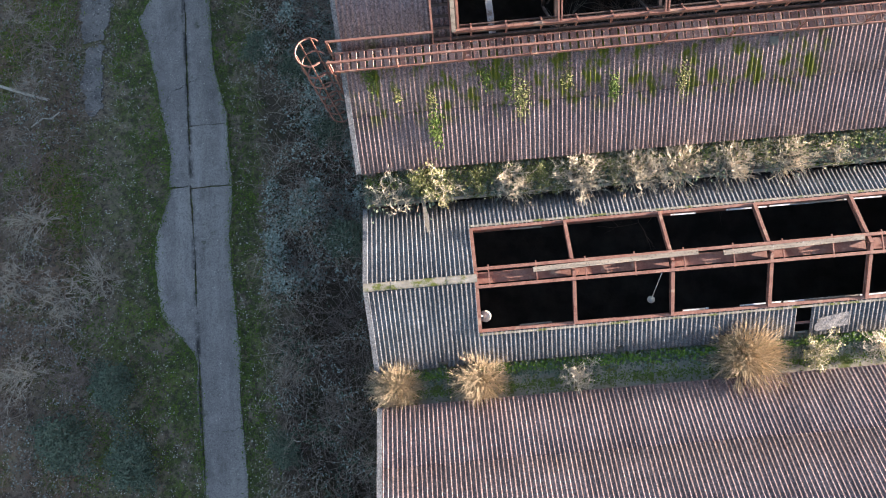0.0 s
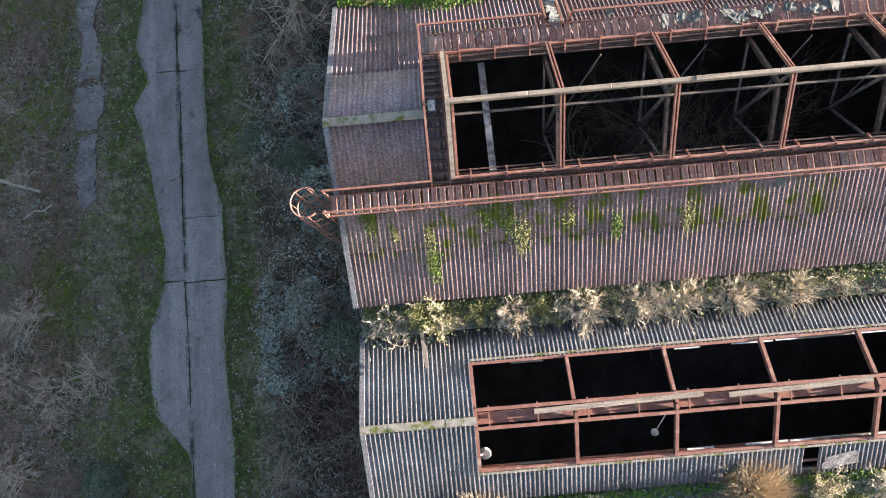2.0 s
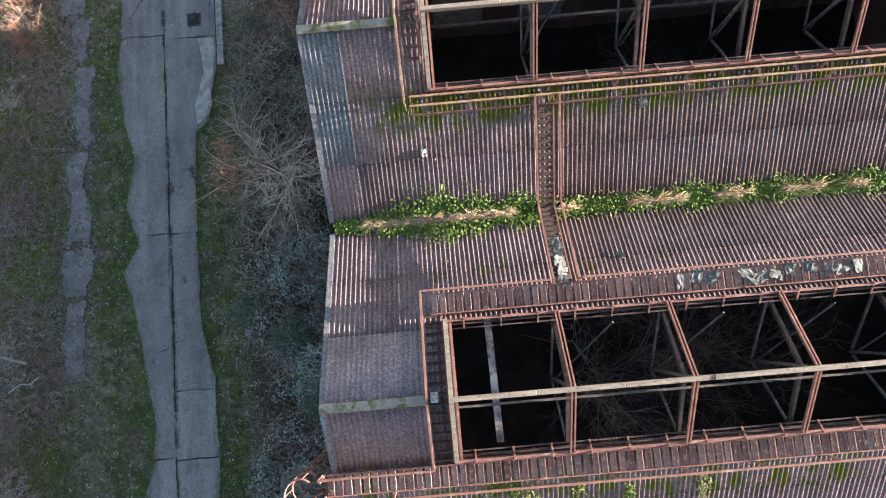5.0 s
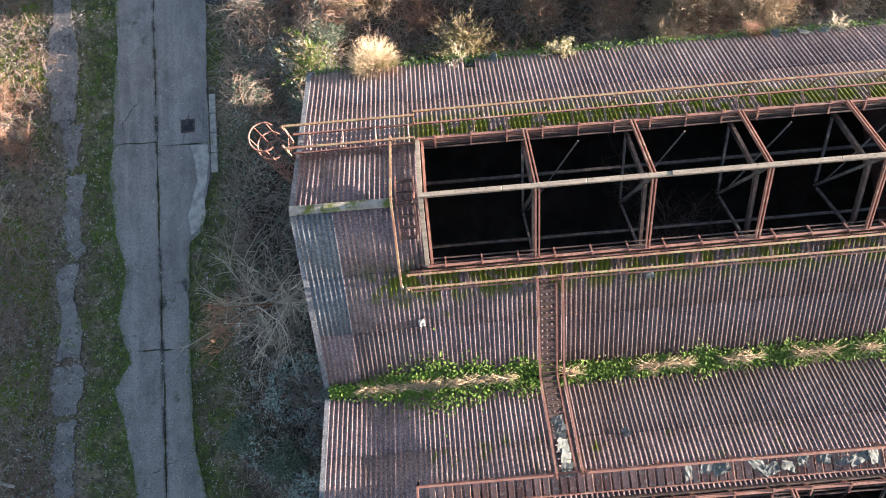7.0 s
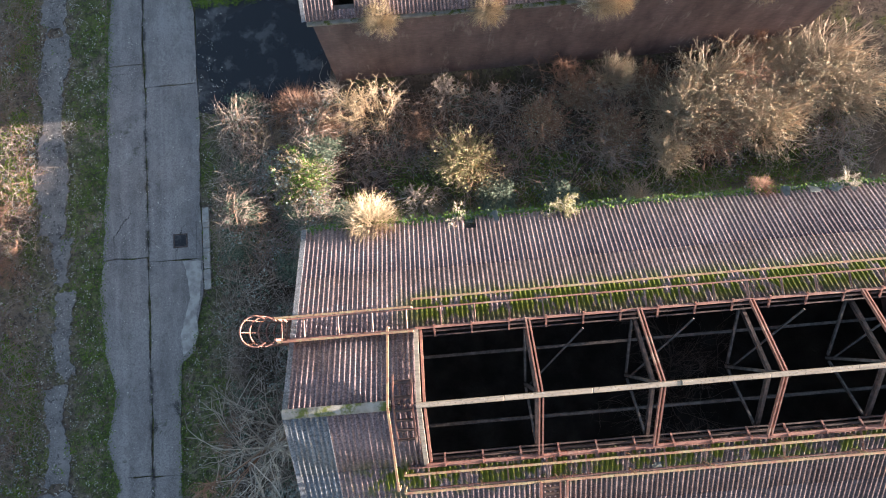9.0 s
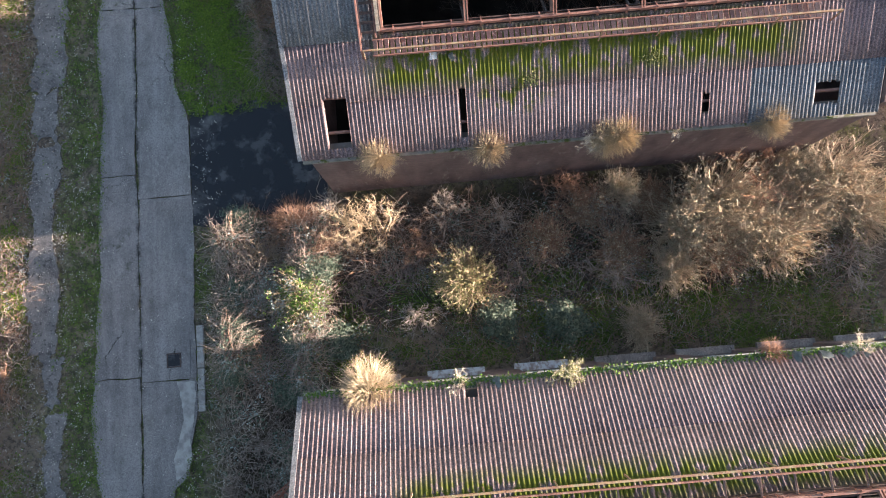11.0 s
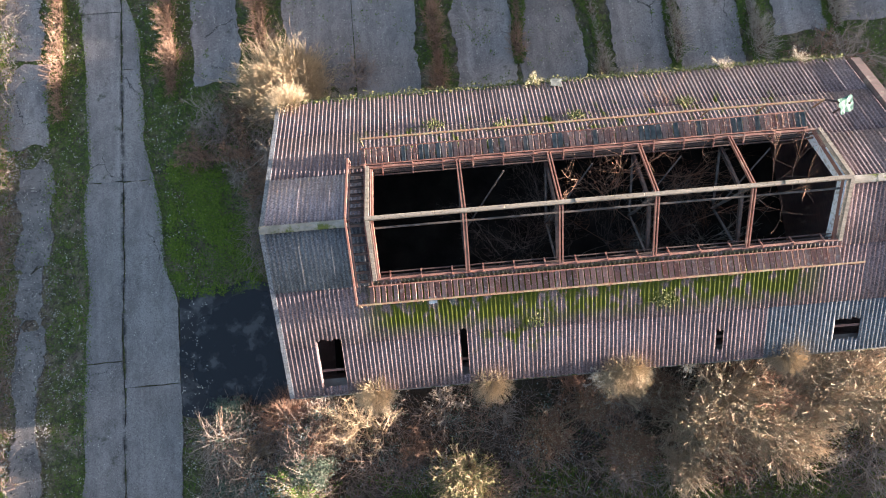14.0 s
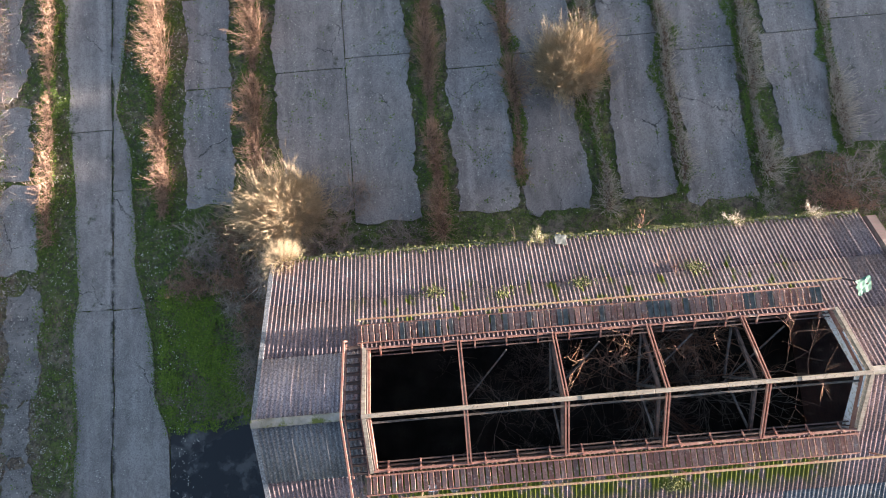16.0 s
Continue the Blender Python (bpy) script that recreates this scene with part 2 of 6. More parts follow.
k = Mat("wild_ground", 1.0)
c = k.mix(k.ramp(k.noise(0.55, 6, 0.7), 0.38, 0.62), (0.18, 0.135, 0.105), (0.30, 0.24, 0.18))
green = k.mix(k.ramp(k.noise(5, 5, 0.7), 0.35, 0.65), (0.085, 0.105, 0.035), (0.19, 0.23, 0.05))
c = k.mix(k.ramp(k.noise(0.4, 6, 0.7, (1, 1, 1), (7, 2, 0)), 0.46, 0.6, 0, 0.85), c, green)
verge = k.mul(k.band(0, -15.6, -8.4, 0.7), k.ramp(k.noise(0.9, 6, 0.75), 0.44, 0.54))
c = k.mix(k.mul(verge, 0.9), c, k.mix(k.ramp(k.noise(3.5, 6, 0.7), 0.35, 0.68), (0.03, 0.045, 0.016), (0.115, 0.165, 0.032)))
lush = k.mul(k.mul(k.band(0, -9.8, -6.4, 0.9), k.band(1, 40.2, 45.6, 0.6)), k.ramp(k.noise(1.1, 6, 0.7), 0.5, 0.6, 0, 0.6))
moss = k.mul(k.band(1, 46.6, 68.0, 0.5), k.ramp(k.noise(0.75, 6, 0.7, (1, 1, 1), (5, 3, 0)), 0.44, 0.54))
c = k.mix(moss, c, k.mix(k.noise(6, 4), (0.035, 0.06, 0.016), (0.12, 0.175, 0.035)))
c = k.mix(lush, c, k.mix(k.noise(6, 4), (0.035, 0.065, 0.014), (0.14, 0.22, 0.035)))
c = k.mix(k.ramp(k.noise(4.5, 6, 0.75), 0.47, 0.6, 0, 0.8), c, (0.06, 0.05, 0.042))
c = k.mix(k.ramp(k.noise(17, 4, 0.7), 0.56, 0.68, 0, 0.6), c, (0.28, 0.25, 0.21))
c = k.mix(k.ramp(k.noise(40, 2), 0.66, 0.72, 0, 0.8), c, (0.45, 0.43, 0.38))
# darker ground in two bands: along the west gables and between the halls
dark_bed = k.mul(k.band(0, -8.6, -2.6, 0.7), k.band(1, -14.0, 34.5, 0.4))
c = k.mix(k.mul(dark_bed, 0.8), c, k.mix(k.noise(7, 5, 0.7), (0.03, 0.026, 0.022), (0.10, 0.08, 0.062)))
dark_bed = k.mul(k.band(0, -6.0, 24.0, 0.8), k.band(1, 29.0, 35.4, 0.7))
c = k.mix(k.mul(dark_bed, 0.8), c, k.mix(k.noise(7, 5, 0.7), (0.03, 0.026, 0.022), (0.10, 0.08, 0.062)))
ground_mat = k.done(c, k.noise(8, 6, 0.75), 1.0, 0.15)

# near-black floor colour with soft mottling
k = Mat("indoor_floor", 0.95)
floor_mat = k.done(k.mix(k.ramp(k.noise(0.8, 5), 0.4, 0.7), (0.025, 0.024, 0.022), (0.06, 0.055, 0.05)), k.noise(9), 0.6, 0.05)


def plant(name, a, b, rough=0.8):
    k = Mat(name, rough)
    return k.done(k.mix(k.island(), a, b))


twig_tan = plant("dry_tan_twigs", (0.29, 0.215, 0.135), (0.52, 0.405, 0.275))
twig_straw = plant("bleached_straw_stems", (0.29, 0.225, 0.145), (0.50, 0.405, 0.28))
twig_bleached = plant("bleached_shrub_twigs", (0.45, 0.39, 0.30), (0.70, 0.62, 0.50))
twig_gold = plant("golden_stems", (0.33, 0.255, 0.165), (0.58, 0.46, 0.32))
twig_ash = plant("ash_grey_twigs", (0.34, 0.29, 0.245), (0.58, 0.51, 0.43))
twig_brown = plant("fine_brown_twigs", (0.33, 0.245, 0.175), (0.60, 0.49, 0.37))
leaf_lime = plant("pale_olive_leaves", (0.14, 0.15, 0.065), (0.36, 0.33, 0.17), 0.85)
leaf_speck = plant("pale_leaf_specks", (0.27, 0.25, 0.16), (0.55, 0.50, 0.37), 0.85)
twig_rose = plant("pinkish_tan_twigs", (0.24, 0.145, 0.10), (0.45, 0.305, 0.22))
twig_orange = plant("russet_twigs", (0.22, 0.125, 0.09), (0.38, 0.23, 0.16))
twig_grey = plant("grey_twigs", (0.22, 0.18, 0.15), (0.46, 0.39, 0.33))
twig_pale = plant("pale_dead_wood", (0.45, 0.42, 0.37), (0.6, 0.57, 0.5))
twig_dark = plant("dark_brambles", (0.16, 0.125, 0.11), (0.34, 0.27, 0.235))
leaf_dark = plant("dark_ivy_leaves", (0.045, 0.07, 0.048), (0.17, 0.21, 0.155), 0.85)
leaf_blue = plant("greyish_bramble_leaves", (0.14, 0.19, 0.17), (0.40, 0.46, 0.42), 0.6)
leaf_green = plant("bright_green_leaves", (0.055, 0.115, 0.02), (0.14, 0.23, 0.04), 0.85)
leaf_olive = plant("olive_leaves", (0.08, 0.095, 0.03), (0.20, 0.205, 0.085), 0.85)
leaf_brown = plant("dead_leaves", (0.10, 0.065, 0.045), (0.26, 0.175, 0.125), 0.85)
grass_mat = plant("moss_grass", (0.05, 0.085, 0.02), (0.145, 0.205, 0.04))
moss_bright = plant("bright_moss", (0.07, 0.125, 0.016), (0.19, 0.26, 0.036))
straw_mat = plant("dry_straw", (0.42, 0.32, 0.2), (0.62, 0.5, 0.34))

# ---- building blocks ----


def part(name, bm, material, parent=None, label=""):
    """Links a bmesh (or a mesh) as one mesh object."""
    if isinstance(bm, bpy.types.Mesh):
        me = bm
    else:
        me = bpy.data.meshes.new(name)
        bmesh.ops.recalc_face_normals(bm, faces=bm.faces)
        bm.to_mesh(me)
        bm.free()
    if material is not None and not me.materials:
        me.materials.append(material)
    ob = new(name, me)
    if parent is not None:
        ob.parent = parent
    if label:
        ob["label"] = label
    return ob


def thing(name, label, category, at=(0, 0, 0), group="", kind=""):
    ob = new(name)
    ob.location = at
    return tagged(ob, label, category, group, kind)


def box(bm, x0, x1, y0, y1, z0, z1, bev=0.0):
    m = Matrix.LocRotScale(((x0 + x1) / 2, (y0 + y1) / 2, (z0 + z1) / 2), None, (x1 - x0, y1 - y0, z1 - z0))
    vs = bmesh.ops.create_cube(bm, size=1.0, matrix=m)["verts"]
    if bev:
        es = {e for v in vs for e in v.link_edges}
        bmesh.ops.bevel(bm, geom=list(es), offset=bev, segments=1, affect="EDGES")


def beam(bm, p, q, w, h=None, sag=0.0):
    """A bar of w x h from p to q, its height as upright as it can be."""
    p, q, h = Vector(p), Vector(q), h or w
    d = (q - p).normalized()
    up = Vector((0, 0, 1)) if abs(d.z) < 0.95 else Vector((0, 1, 0))
    s = d.cross(up).normalized()
    u = s.cross(d)
    rings = []
    n = 3 if sag else 1
    for i in range(n + 1):
        c = p.lerp(q, i / n) - Vector((0, 0, sag * math.sin(math.pi * i / n)))
        rings.append([bm.verts.new(c + s * a * w / 2 + u * b * h / 2) for a, b in ((-1, -1), (1, -1), (1, 1), (-1, 1))])
    for r0, r1 in zip(rings, rings[1:]):
        for i in range(4):
            bm.faces.new((r0[i], r0[(i + 1) % 4], r1[(i + 1) % 4], r1[i]))
    bm.faces.new(rings[0][::-1])
    bm.faces.new(rings[-1])


def channel(bm, p, q, w, h, t=0.02):
    """A rolled steel I-section from p to q."""
    p, q = Vector(p), Vector(q)
    d = (q - p).normalized()
    up = Vector((0, 0, 1)) if abs(d.z) < 0.95 else Vector((0, 1, 0))
    u = d.cross(up).cross(d).normalized()
    beam(bm, p + u * (h - t) / 2, q + u * (h - t) / 2, w, t)
    beam(bm, p - u * (h - t) / 2, q - u * (h - t) / 2, w, t)
    beam(bm, p, q, t, h - 2 * t)


def tube(bm, pts, r, sides=6, closed=False):
    rings = []
    n = len(pts)
    for i, p in enumerate(pts):
        a = Vector(pts[(i - 1) % n] if closed or i else pts[0])
        b = Vector(pts[(i + 1) % n] if closed or i < n - 1 else pts[-1])
        d = (b - a).normalized()
        s = d.cross(Vector((0, 0, 1)) if abs(d.z) < 0.9 else Vector((0, 1, 0))).normalized()
        u = s.cross(d)
        rings.append([bm.verts.new(Vector(p) + (s * math.cos(2 * math.pi * j / sides) + u * math.sin(2 * math.pi * j / sides)) * r) for j in range(sides)])
    for r0, r1 in zip(rings, rings[1:] + ([rings[0]] if closed else [])):
        for j in range(sides):
            bm.faces.new((r0[j], r0[(j + 1) % sides], r1[(j + 1) % sides], r1[j]))


# ---- corrugated roofs ----
PITCH, WAVES, AMP, SEG = 0.15, 7, 0.0245, 8
WIDE = PITCH * WAVES


def sheet_mesh(name, length, cells, waves=WAVES):
    """Corrugated sheet along +x, up the slope along +y. cells: per half wave, the stretches of y that it has; None: all of it."""
    vs, fs = [], []

    def strip(i0, i1, a, b):
        base = len(vs)
        n = i1 - i0 + 1
        for y in (a, b):
            for dz in (0.0, -0.009):
                for i in range(i0, i1 + 1):
                    x = i * PITCH / SEG
                    vs.append((x, y, AMP * math.cos(2 * math.pi * x / PITCH) + dz))
        for i in range(n - 1):
            p, q, r, s = base + i, base + n + i, base + 2 * n + i, base + 3 * n + i
            fs.extend(((p, p + 1, r + 1, r), (q + 1, q, s, s + 1), (p + 1, p, q, q + 1), (r, r + 1, s + 1, s)))
        for i in (0, n - 1):
            p, q, r, s = base + i, base + n + i, base + 2 * n + i, base + 3 * n + i
            fs.append((p, r, s, q) if i == 0 else (r, p, q, s))

    if cells is None:
        strip(0, waves * SEG, 0.0, length)
    else:
        for h, spans in enumerate(cells):
            for a, b in spans:
                if b - a > 0.02:
                    strip(h * SEG // 2, (h + 1) * SEG // 2, a, b)
    me = bpy.data.meshes.new(name)
    me.from_pydata(vs, [], fs)
    for poly in me.polygons:
        poly.use_smooth = len(poly.vertices) == 4
    return me


def roof_slope(name, label, x0, x1, eave, ridge, rows, holes=(), mat=None, odd=(), west=None):
    """A slope of sheets from eave (y, z) to ridge (y, z). holes: (x0, x1, s0, s1), s up the slope from the eave. odd: (x0, x1, row, material) of sheets that differ."""
    top = tagged(new(name), label, "roof", kind="structure")
    (ye, ze), (yr, zr) = eave, ridge
    run = math.hypot(yr - ye, zr - ze)
    ang, flip = math.atan2(zr - ze, abs(yr - ye)), yr < ye
    rng = random.Random(name)
    step = run / rows
    shared = {}
    cols = int(math.ceil((x1 - x0) / WIDE))
    for r in range(rows):
        length = step + (0.12 if r else 0.0)
        s_start = r * step - (0.12 if r else 0.0)
        for cidx in range(cols):
            xa = x0 + cidx * WIDE
            waves = min(WAVES, max(1, int(round((x1 - xa) / PITCH))))
            xb = xa + waves * PITCH
            cuts = [h for h in holes if h[0] < xb and h[1] > xa and h[2] < s_start + length and h[3] > s_start]
            if cuts:
                cells = []
                for h in range(waves * 2):
                    xm = xa + (h + 0.5) * PITCH / 2
                    spans = [(0.0, length)]
                    for hx0, hx1, s0, s1 in cuts:
                        if hx0 < xm < hx1:
                            jag = rng.uniform(-0.05, 0.05) if s1 < run - 0.1 and s0 > 0.05 else 0.0
                            nxt = []
                            for a, b in spans:
                                nxt += [(a, min(b, s0 - s_start + jag)), (max(a, s1 - s_start + jag), b)]
                            spans = [q for q in nxt if q[1] - q[0] > 0.02]
                    cells.append(spans)
                if not any(cells):
                    continue
                if flip:
                    cells = cells[::-1]
                me = sheet_mesh("roof_sheet", length, cells, waves)
            else:
                key = (round(length, 3), waves)
                if key not in shared:
                    shared[key] = sheet_mesh("roof_sheet", length, None, waves)
                me = shared[key]
            m = mat
            for o in odd:
                if o[0] <= xa + 0.5 < o[1] and o[2] == r:
                    m = o[3]
            if west and cidx == 0 and r in west:
                m = roof_blue
            if me.materials and me.materials[0] != m:
                me = me.copy()
                me.materials.clear()
            ob = part("roof_sheet", me, m, top)
            lift = 0.012 * r + rng.uniform(0, 0.006)
            tilt = Matrix.Rotation(rng.uniform(-0.0015, 0.0015), 4, "Z") @ Matrix.Rotation(-0.004 if r else 0.0, 4, "X")
            if flip:
                ob.matrix_world = Matrix.Translation((xb, ye, ze)) @ Matrix.Rotation(math.pi, 4, "Z") @ Matrix.Rotation(ang, 4, "X") @ Matrix.Translation((0, s_start, lift)) @ tilt
            else:
                ob.matrix_world = Matrix.Translation((xa, ye, ze)) @ Matrix.Rotation(ang, 4, "X") @ Matrix.Translation((0, s_start, lift)) @ tilt
    return top

# ---- plan ----
WEST, EAST = -2.75, 22.0           # gable lines of the joined halls
D_EAST = 19.05
# (eave y, z) and (ridge y, z) of the roofs, south to north
Z_EAVE, Z_RIDGE = (-2.65, 7.85), (-8.2, 11.4)
A_S, A_R, A_N = (-1.5, 7.75), (1.3, 9.2), (4.1, 7.75)
B_S, B_R, B_N = (5.15, 8.68), (10.32, 12.0), (15.6, 8.6)
C_S, C_R, C_N = (16.0, 8.6), (21.12, 12.0), (26.75, 8.3)
D_S, D_R, D_N = (35.25, 6.35), (40.8, 9.4), (46.3, 6.3)


def up_slope(eave, ridge, y):
    """Distance up the slope at which it reaches y."""
    return abs(y - eave[0]) * math.hypot(ridge[0] - eave[0], ridge[1] - eave[1]) / abs(ridge[0] - eave[0])


def smooth(v, a, b):
    v = min(1.0, max(0.0, (v - a) / (b - a)))
    return v * v * (3 - 2 * v)


# ---- ground ----
ROAD_L = ((-14, -12.0), (-7, -11.95), (-0.6, -12.15), (1.4, -13.55), (3.6, -13.9), (5.2, -13.7), (7.5, -13.0), (8.9, -12.97), (12, -13.4), (14.7, -13.86),
          (16, -14.3), (17.3, -13.5), (19.3, -14.05), (21.5, -13.6), (23.2, -14.05), (26.3, -14.24), (30.7, -13.93), (40.7, -13.65), (44.8, -13.9), (46.3, -13.6),
          (50, -13.75), (55.5, -14.1), (61.6, -14.5), (76, -15))
ROAD_R = ((-14, -9.8), (-1, -10.1), (4.8, -10.34), (7, -10.07), (10.9, -10.19), (13.2, -10.65), (16.7, -10.75), (22.6, -10.6), (23.1, -10.05), (26, -9.45),
          (35, -9.45), (39.6, -9.5), (41.7, -10.1), (44.5, -10.3), (47.8, -10.95), (53, -11.1), (55.4, -11.8), (61.4, -11.2), (76, -11))
MID = -12.0


def along(pairs, y):
    ys, xs = zip(*pairs)
    return float(np.interp(y, ys, xs))


def mound(x, y):
    """Height of the thicket over the bare ground."""
    n = noise.fractal(Vector((x * 0.45, y * 0.45, 3.1)), 1.0, 2.0, 4)
    west = smooth(x, -9.2, -7.4) * smooth(-x, 3.0, 3.6) * smooth(y, -14, -12) * smooth(-y, -34.6, -33.4)
    gap = 1 - 0.9 * math.exp(-((x + 9.2) ** 2 / 1.2 + (y - 9.0) ** 2 / 6.0))
    yard = smooth(x, -8.0, -6.6) * smooth(y, 26.6, 27.6) * smooth(-y, -35.0, -34.0) * (0.2 + 0.3 * smooth(y, 29.2, 31.0))
    corner = smooth(x, -6.6, -5.0) * smooth(-x, 2.6, 3.0) * smooth(y, 40.5, 42.0) * smooth(-y, -48.5, -46.5)
    field = smooth(-x, 17.4, 19.0) * 0.35
    bank = smooth(x, -2.5, 0.0) * smooth(y, 46.2, 47.0) * smooth(-y, -49.0, -47.6) * 0.35
    k = max(west * gap, yard, corner * 0.8, field, bank)
    return k * max(0.05, 0.75 + 1.1 * n)


def ground_height(x, y):
    fine = 0.035 * noise.fractal(Vector((x * 1.7, y * 1.7, 0.0)), 1.0, 2.0, 4)
    return -0.02 + fine * (1 - smooth(x, -14.6, -13.4) * smooth(-x, 9.0, 10.2)) + 0.75 * mound(x, y)


def axis(lo, hi, step):
    far = [2 ** i * 3.0 for i in range(1, 10)]
    return [lo - f for f in far[::-1]] + list(np.arange(lo, hi + 1e-6, step)) + [hi + f for f in far]


gx, gy = axis(-27.0, 27.0, 0.25), axis(-13.0, 68.0, 0.25)
verts = [(x, y, ground_height(x, y) if -28 < x < 28 and -14 < y < 69 else -0.1) for y in gy for x in gx]
w = len(gx)
faces = [(j * w + i, j * w + i + 1, (j + 1) * w + i + 1, (j + 1) * w + i) for j in range(len(gy) - 1) for i in range(w - 1)]
me = bpy.data.meshes.new("ground")
me.from_pydata(verts, [], faces)
me.polygons.foreach_set("use_smooth", [True] * len(faces))
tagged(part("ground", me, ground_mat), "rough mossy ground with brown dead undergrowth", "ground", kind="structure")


def slab(name, y0, y1, left, right, z, mat, parent, seed=0.0, rag=(0.1, 0.0), ends=(0.0, 0.0), step=0.1):
    """A thin cast slab with ragged edges; left and right give x for a y."""
    n = max(2, int((y1 - y0) / step))
    rows = []
    for i in range(n + 1):
        y = y0 + (y1 - y0) * i / n
        a = left(y) + rag[0] * (noise.fractal(Vector((seed * 7.1, y * 0.45, 0.3)), 1.0, 2.0, 3) + 0.35 * noise.fractal(Vector((seed * 3.3, y * 4.0, 0.3)), 0.7, 2.2, 4))
        b = right(y) + rag[1] * (noise.fractal(Vector((seed * 5.7 + 9, y * 0.45, 0.7)), 1.0, 2.0, 3) + 0.35 * noise.fractal(Vector((seed * 2.9, y * 4.0, 0.7)), 0.7, 2.2, 4))
        row = []
        for j in range(7):
            x = a + (b - a) * j / 6
            yy = y
            if i == 0:
                yy += ends[0] * noise.fractal(Vector((x * 1.3, seed, 0.1)), 0.8, 2.0, 3)
            if i == n:
                yy += ends[1] * noise.fractal(Vector((x * 1.3, seed, 5.1)), 0.8, 2.0, 3)
            row.append((x, yy))
        rows.append(row)
    bm = bmesh.new()
    top = [[bm.verts.new((x, y, z + 0.006 * noise.noise(Vector((x, y, seed))))) for x, y in row] for row in rows]
    for r0, r1 in zip(top, top[1:]):
        for j in range(6):
            bm.faces.new((r0[j], r0[j + 1], r1[j + 1], r1[j]))
    rim = top[0] + [r[-1] for r in top[1:]] + top[-1][-2::-1] + [r[0] for r in top[-2:0:-1]]
    low = [bm.verts.new((v.co.x, v.co.y, z - 0.2)) for v in rim]
    for i in range(len(rim)):
        j = (i + 1) % len(rim)
        bm.faces.new((rim[i], low[i], low[j], rim[j]))
    return part(name, bm, mat, parent)


road = thing("road", "cracked grey concrete road with ragged mossy edges", "road", kind="structure")
for i, (a, b) in enumerate(zip((-14, -0.5, 7.47, 17.75, 27.65, 37.2, 45.75, 54.5), (-0.5, 7.47, 17.75, 27.65, 37.2, 45.75, 54.5, 74))):
    slab("road_slab", a + 0.02, b - 0.02, lambda y: along(ROAD_L, y), lambda y: max(MID - 0.03, along(ROAD_L, y) + 0.05), 0.05 - 0.008 * (i % 2), concrete, road, 3.0 + i, (0.12, 0.09), (0.06, 0.06))
for i, (a, b) in enumerate(zip((-14, 7.35, 10.4, 17.7, 27.4, 36.0, 45.7, 51.4), (7.35, 10.4, 17.7, 27.4, 36.0, 45.7, 51.4, 74))):
    slab("road_slab", a + 0.02, b - 0.02, lambda y: MID + 0.03, lambda y: along(ROAD_R, y), 0.045 + 0.008 * (i % 2), concrete, road, 23.0 + i, (0.09, 0.12), (0.06, 0.06))
apron = thing("forecourt", "dark wet asphalt forecourt beside the road", "forecourt", kind="structure")
slab("forecourt_slab", 34.6, 40.2, lambda y: -9.42, lambda y: -2.9, 0.03, wet_asphalt, apron, 41.0, (0.0, 0.2), (0.8, 0.9))
bm = bmesh.new()
ring = []
for i in range(120):
    a = 2 * math.pi * i / 120
    r = 1 + 0.4 * noise.fractal(Vector((math.cos(a) * 1.1, math.sin(a) * 1.1, 2.2)), 0.9, 2.0, 5)
    ring.append(bm.verts.new((-5.9 + 3.2 * r * math.cos(a), 37.3 + 2.2 * r * math.sin(a), 0.042)))
bm.faces.new(ring)
tagged(part("puddle", bm, water), "shallow dark puddle on wet asphalt", "puddle", kind="structure")

PATCH_L = ((23.0, -10.45), (23.9, -10.6), (24.8, -10.32), (25.6, -10.08), (26.6, -10.2), (27.3, -10.4))
PATCH_R = ((23.0, -10.38), (23.4, -9.95), (23.9, -9.75), (24.8, -9.78), (25.6, -9.58), (26.6, -9.5), (27.3, -9.52))
slab("road_slab", 23.0, 27.3, lambda y: along(PATCH_L, y), lambda y: along(PATCH_R, y), 0.068, pale_concrete, road, 50.0, (0.1, 0.08), (0.05, 0.05), 0.06)
slab("road_slab", 27.45, 29.3, lambda y: -10.78 + 0.12 * (y - 27.4), lambda y: -9.72, 0.06, concrete, road, 51.0, (0.05, 0.05), (0.04, 0.25), 0.06)

kerb = thing("kerb", "pale concrete kerb along the road", "kerb", kind="structure")
for i in range(4):
    bm = bmesh.new()
    box(bm, -9.40, -9.08, 25.9 + i * 0.98, 26.85 + i * 0.98, -0.1, 0.1, 0.02)
    part("kerb_stone", bm, pale_concrete, kerb)

cover = thing("manhole_cover", "rusty square cast-iron manhole cover in the concrete", "manhole cover", (-10.47, 28.3, 0.066))
bm = bmesh.new()
for a in (-0.33, 0.27):
    box(bm, a, a + 0.06, -0.33, 0.33, -0.04, 0.02)
    box(bm, -0.27, 0.27, a, a + 0.06, -0.04, 0.018)
part("frame", bm, steel_dark, cover)
bm = bmesh.new()
box(bm, -0.26, 0.26, -0.26, 0.26, -0.04, 0.008)
for i in range(5):
    for j in range(5):
        box(bm, -0.22 + i * 0.1, -0.17 + i * 0.1, -0.22 + j * 0.1, -0.17 + j * 0.1, 0.008, 0.016)
part("lid", bm, wet_asphalt, cover)

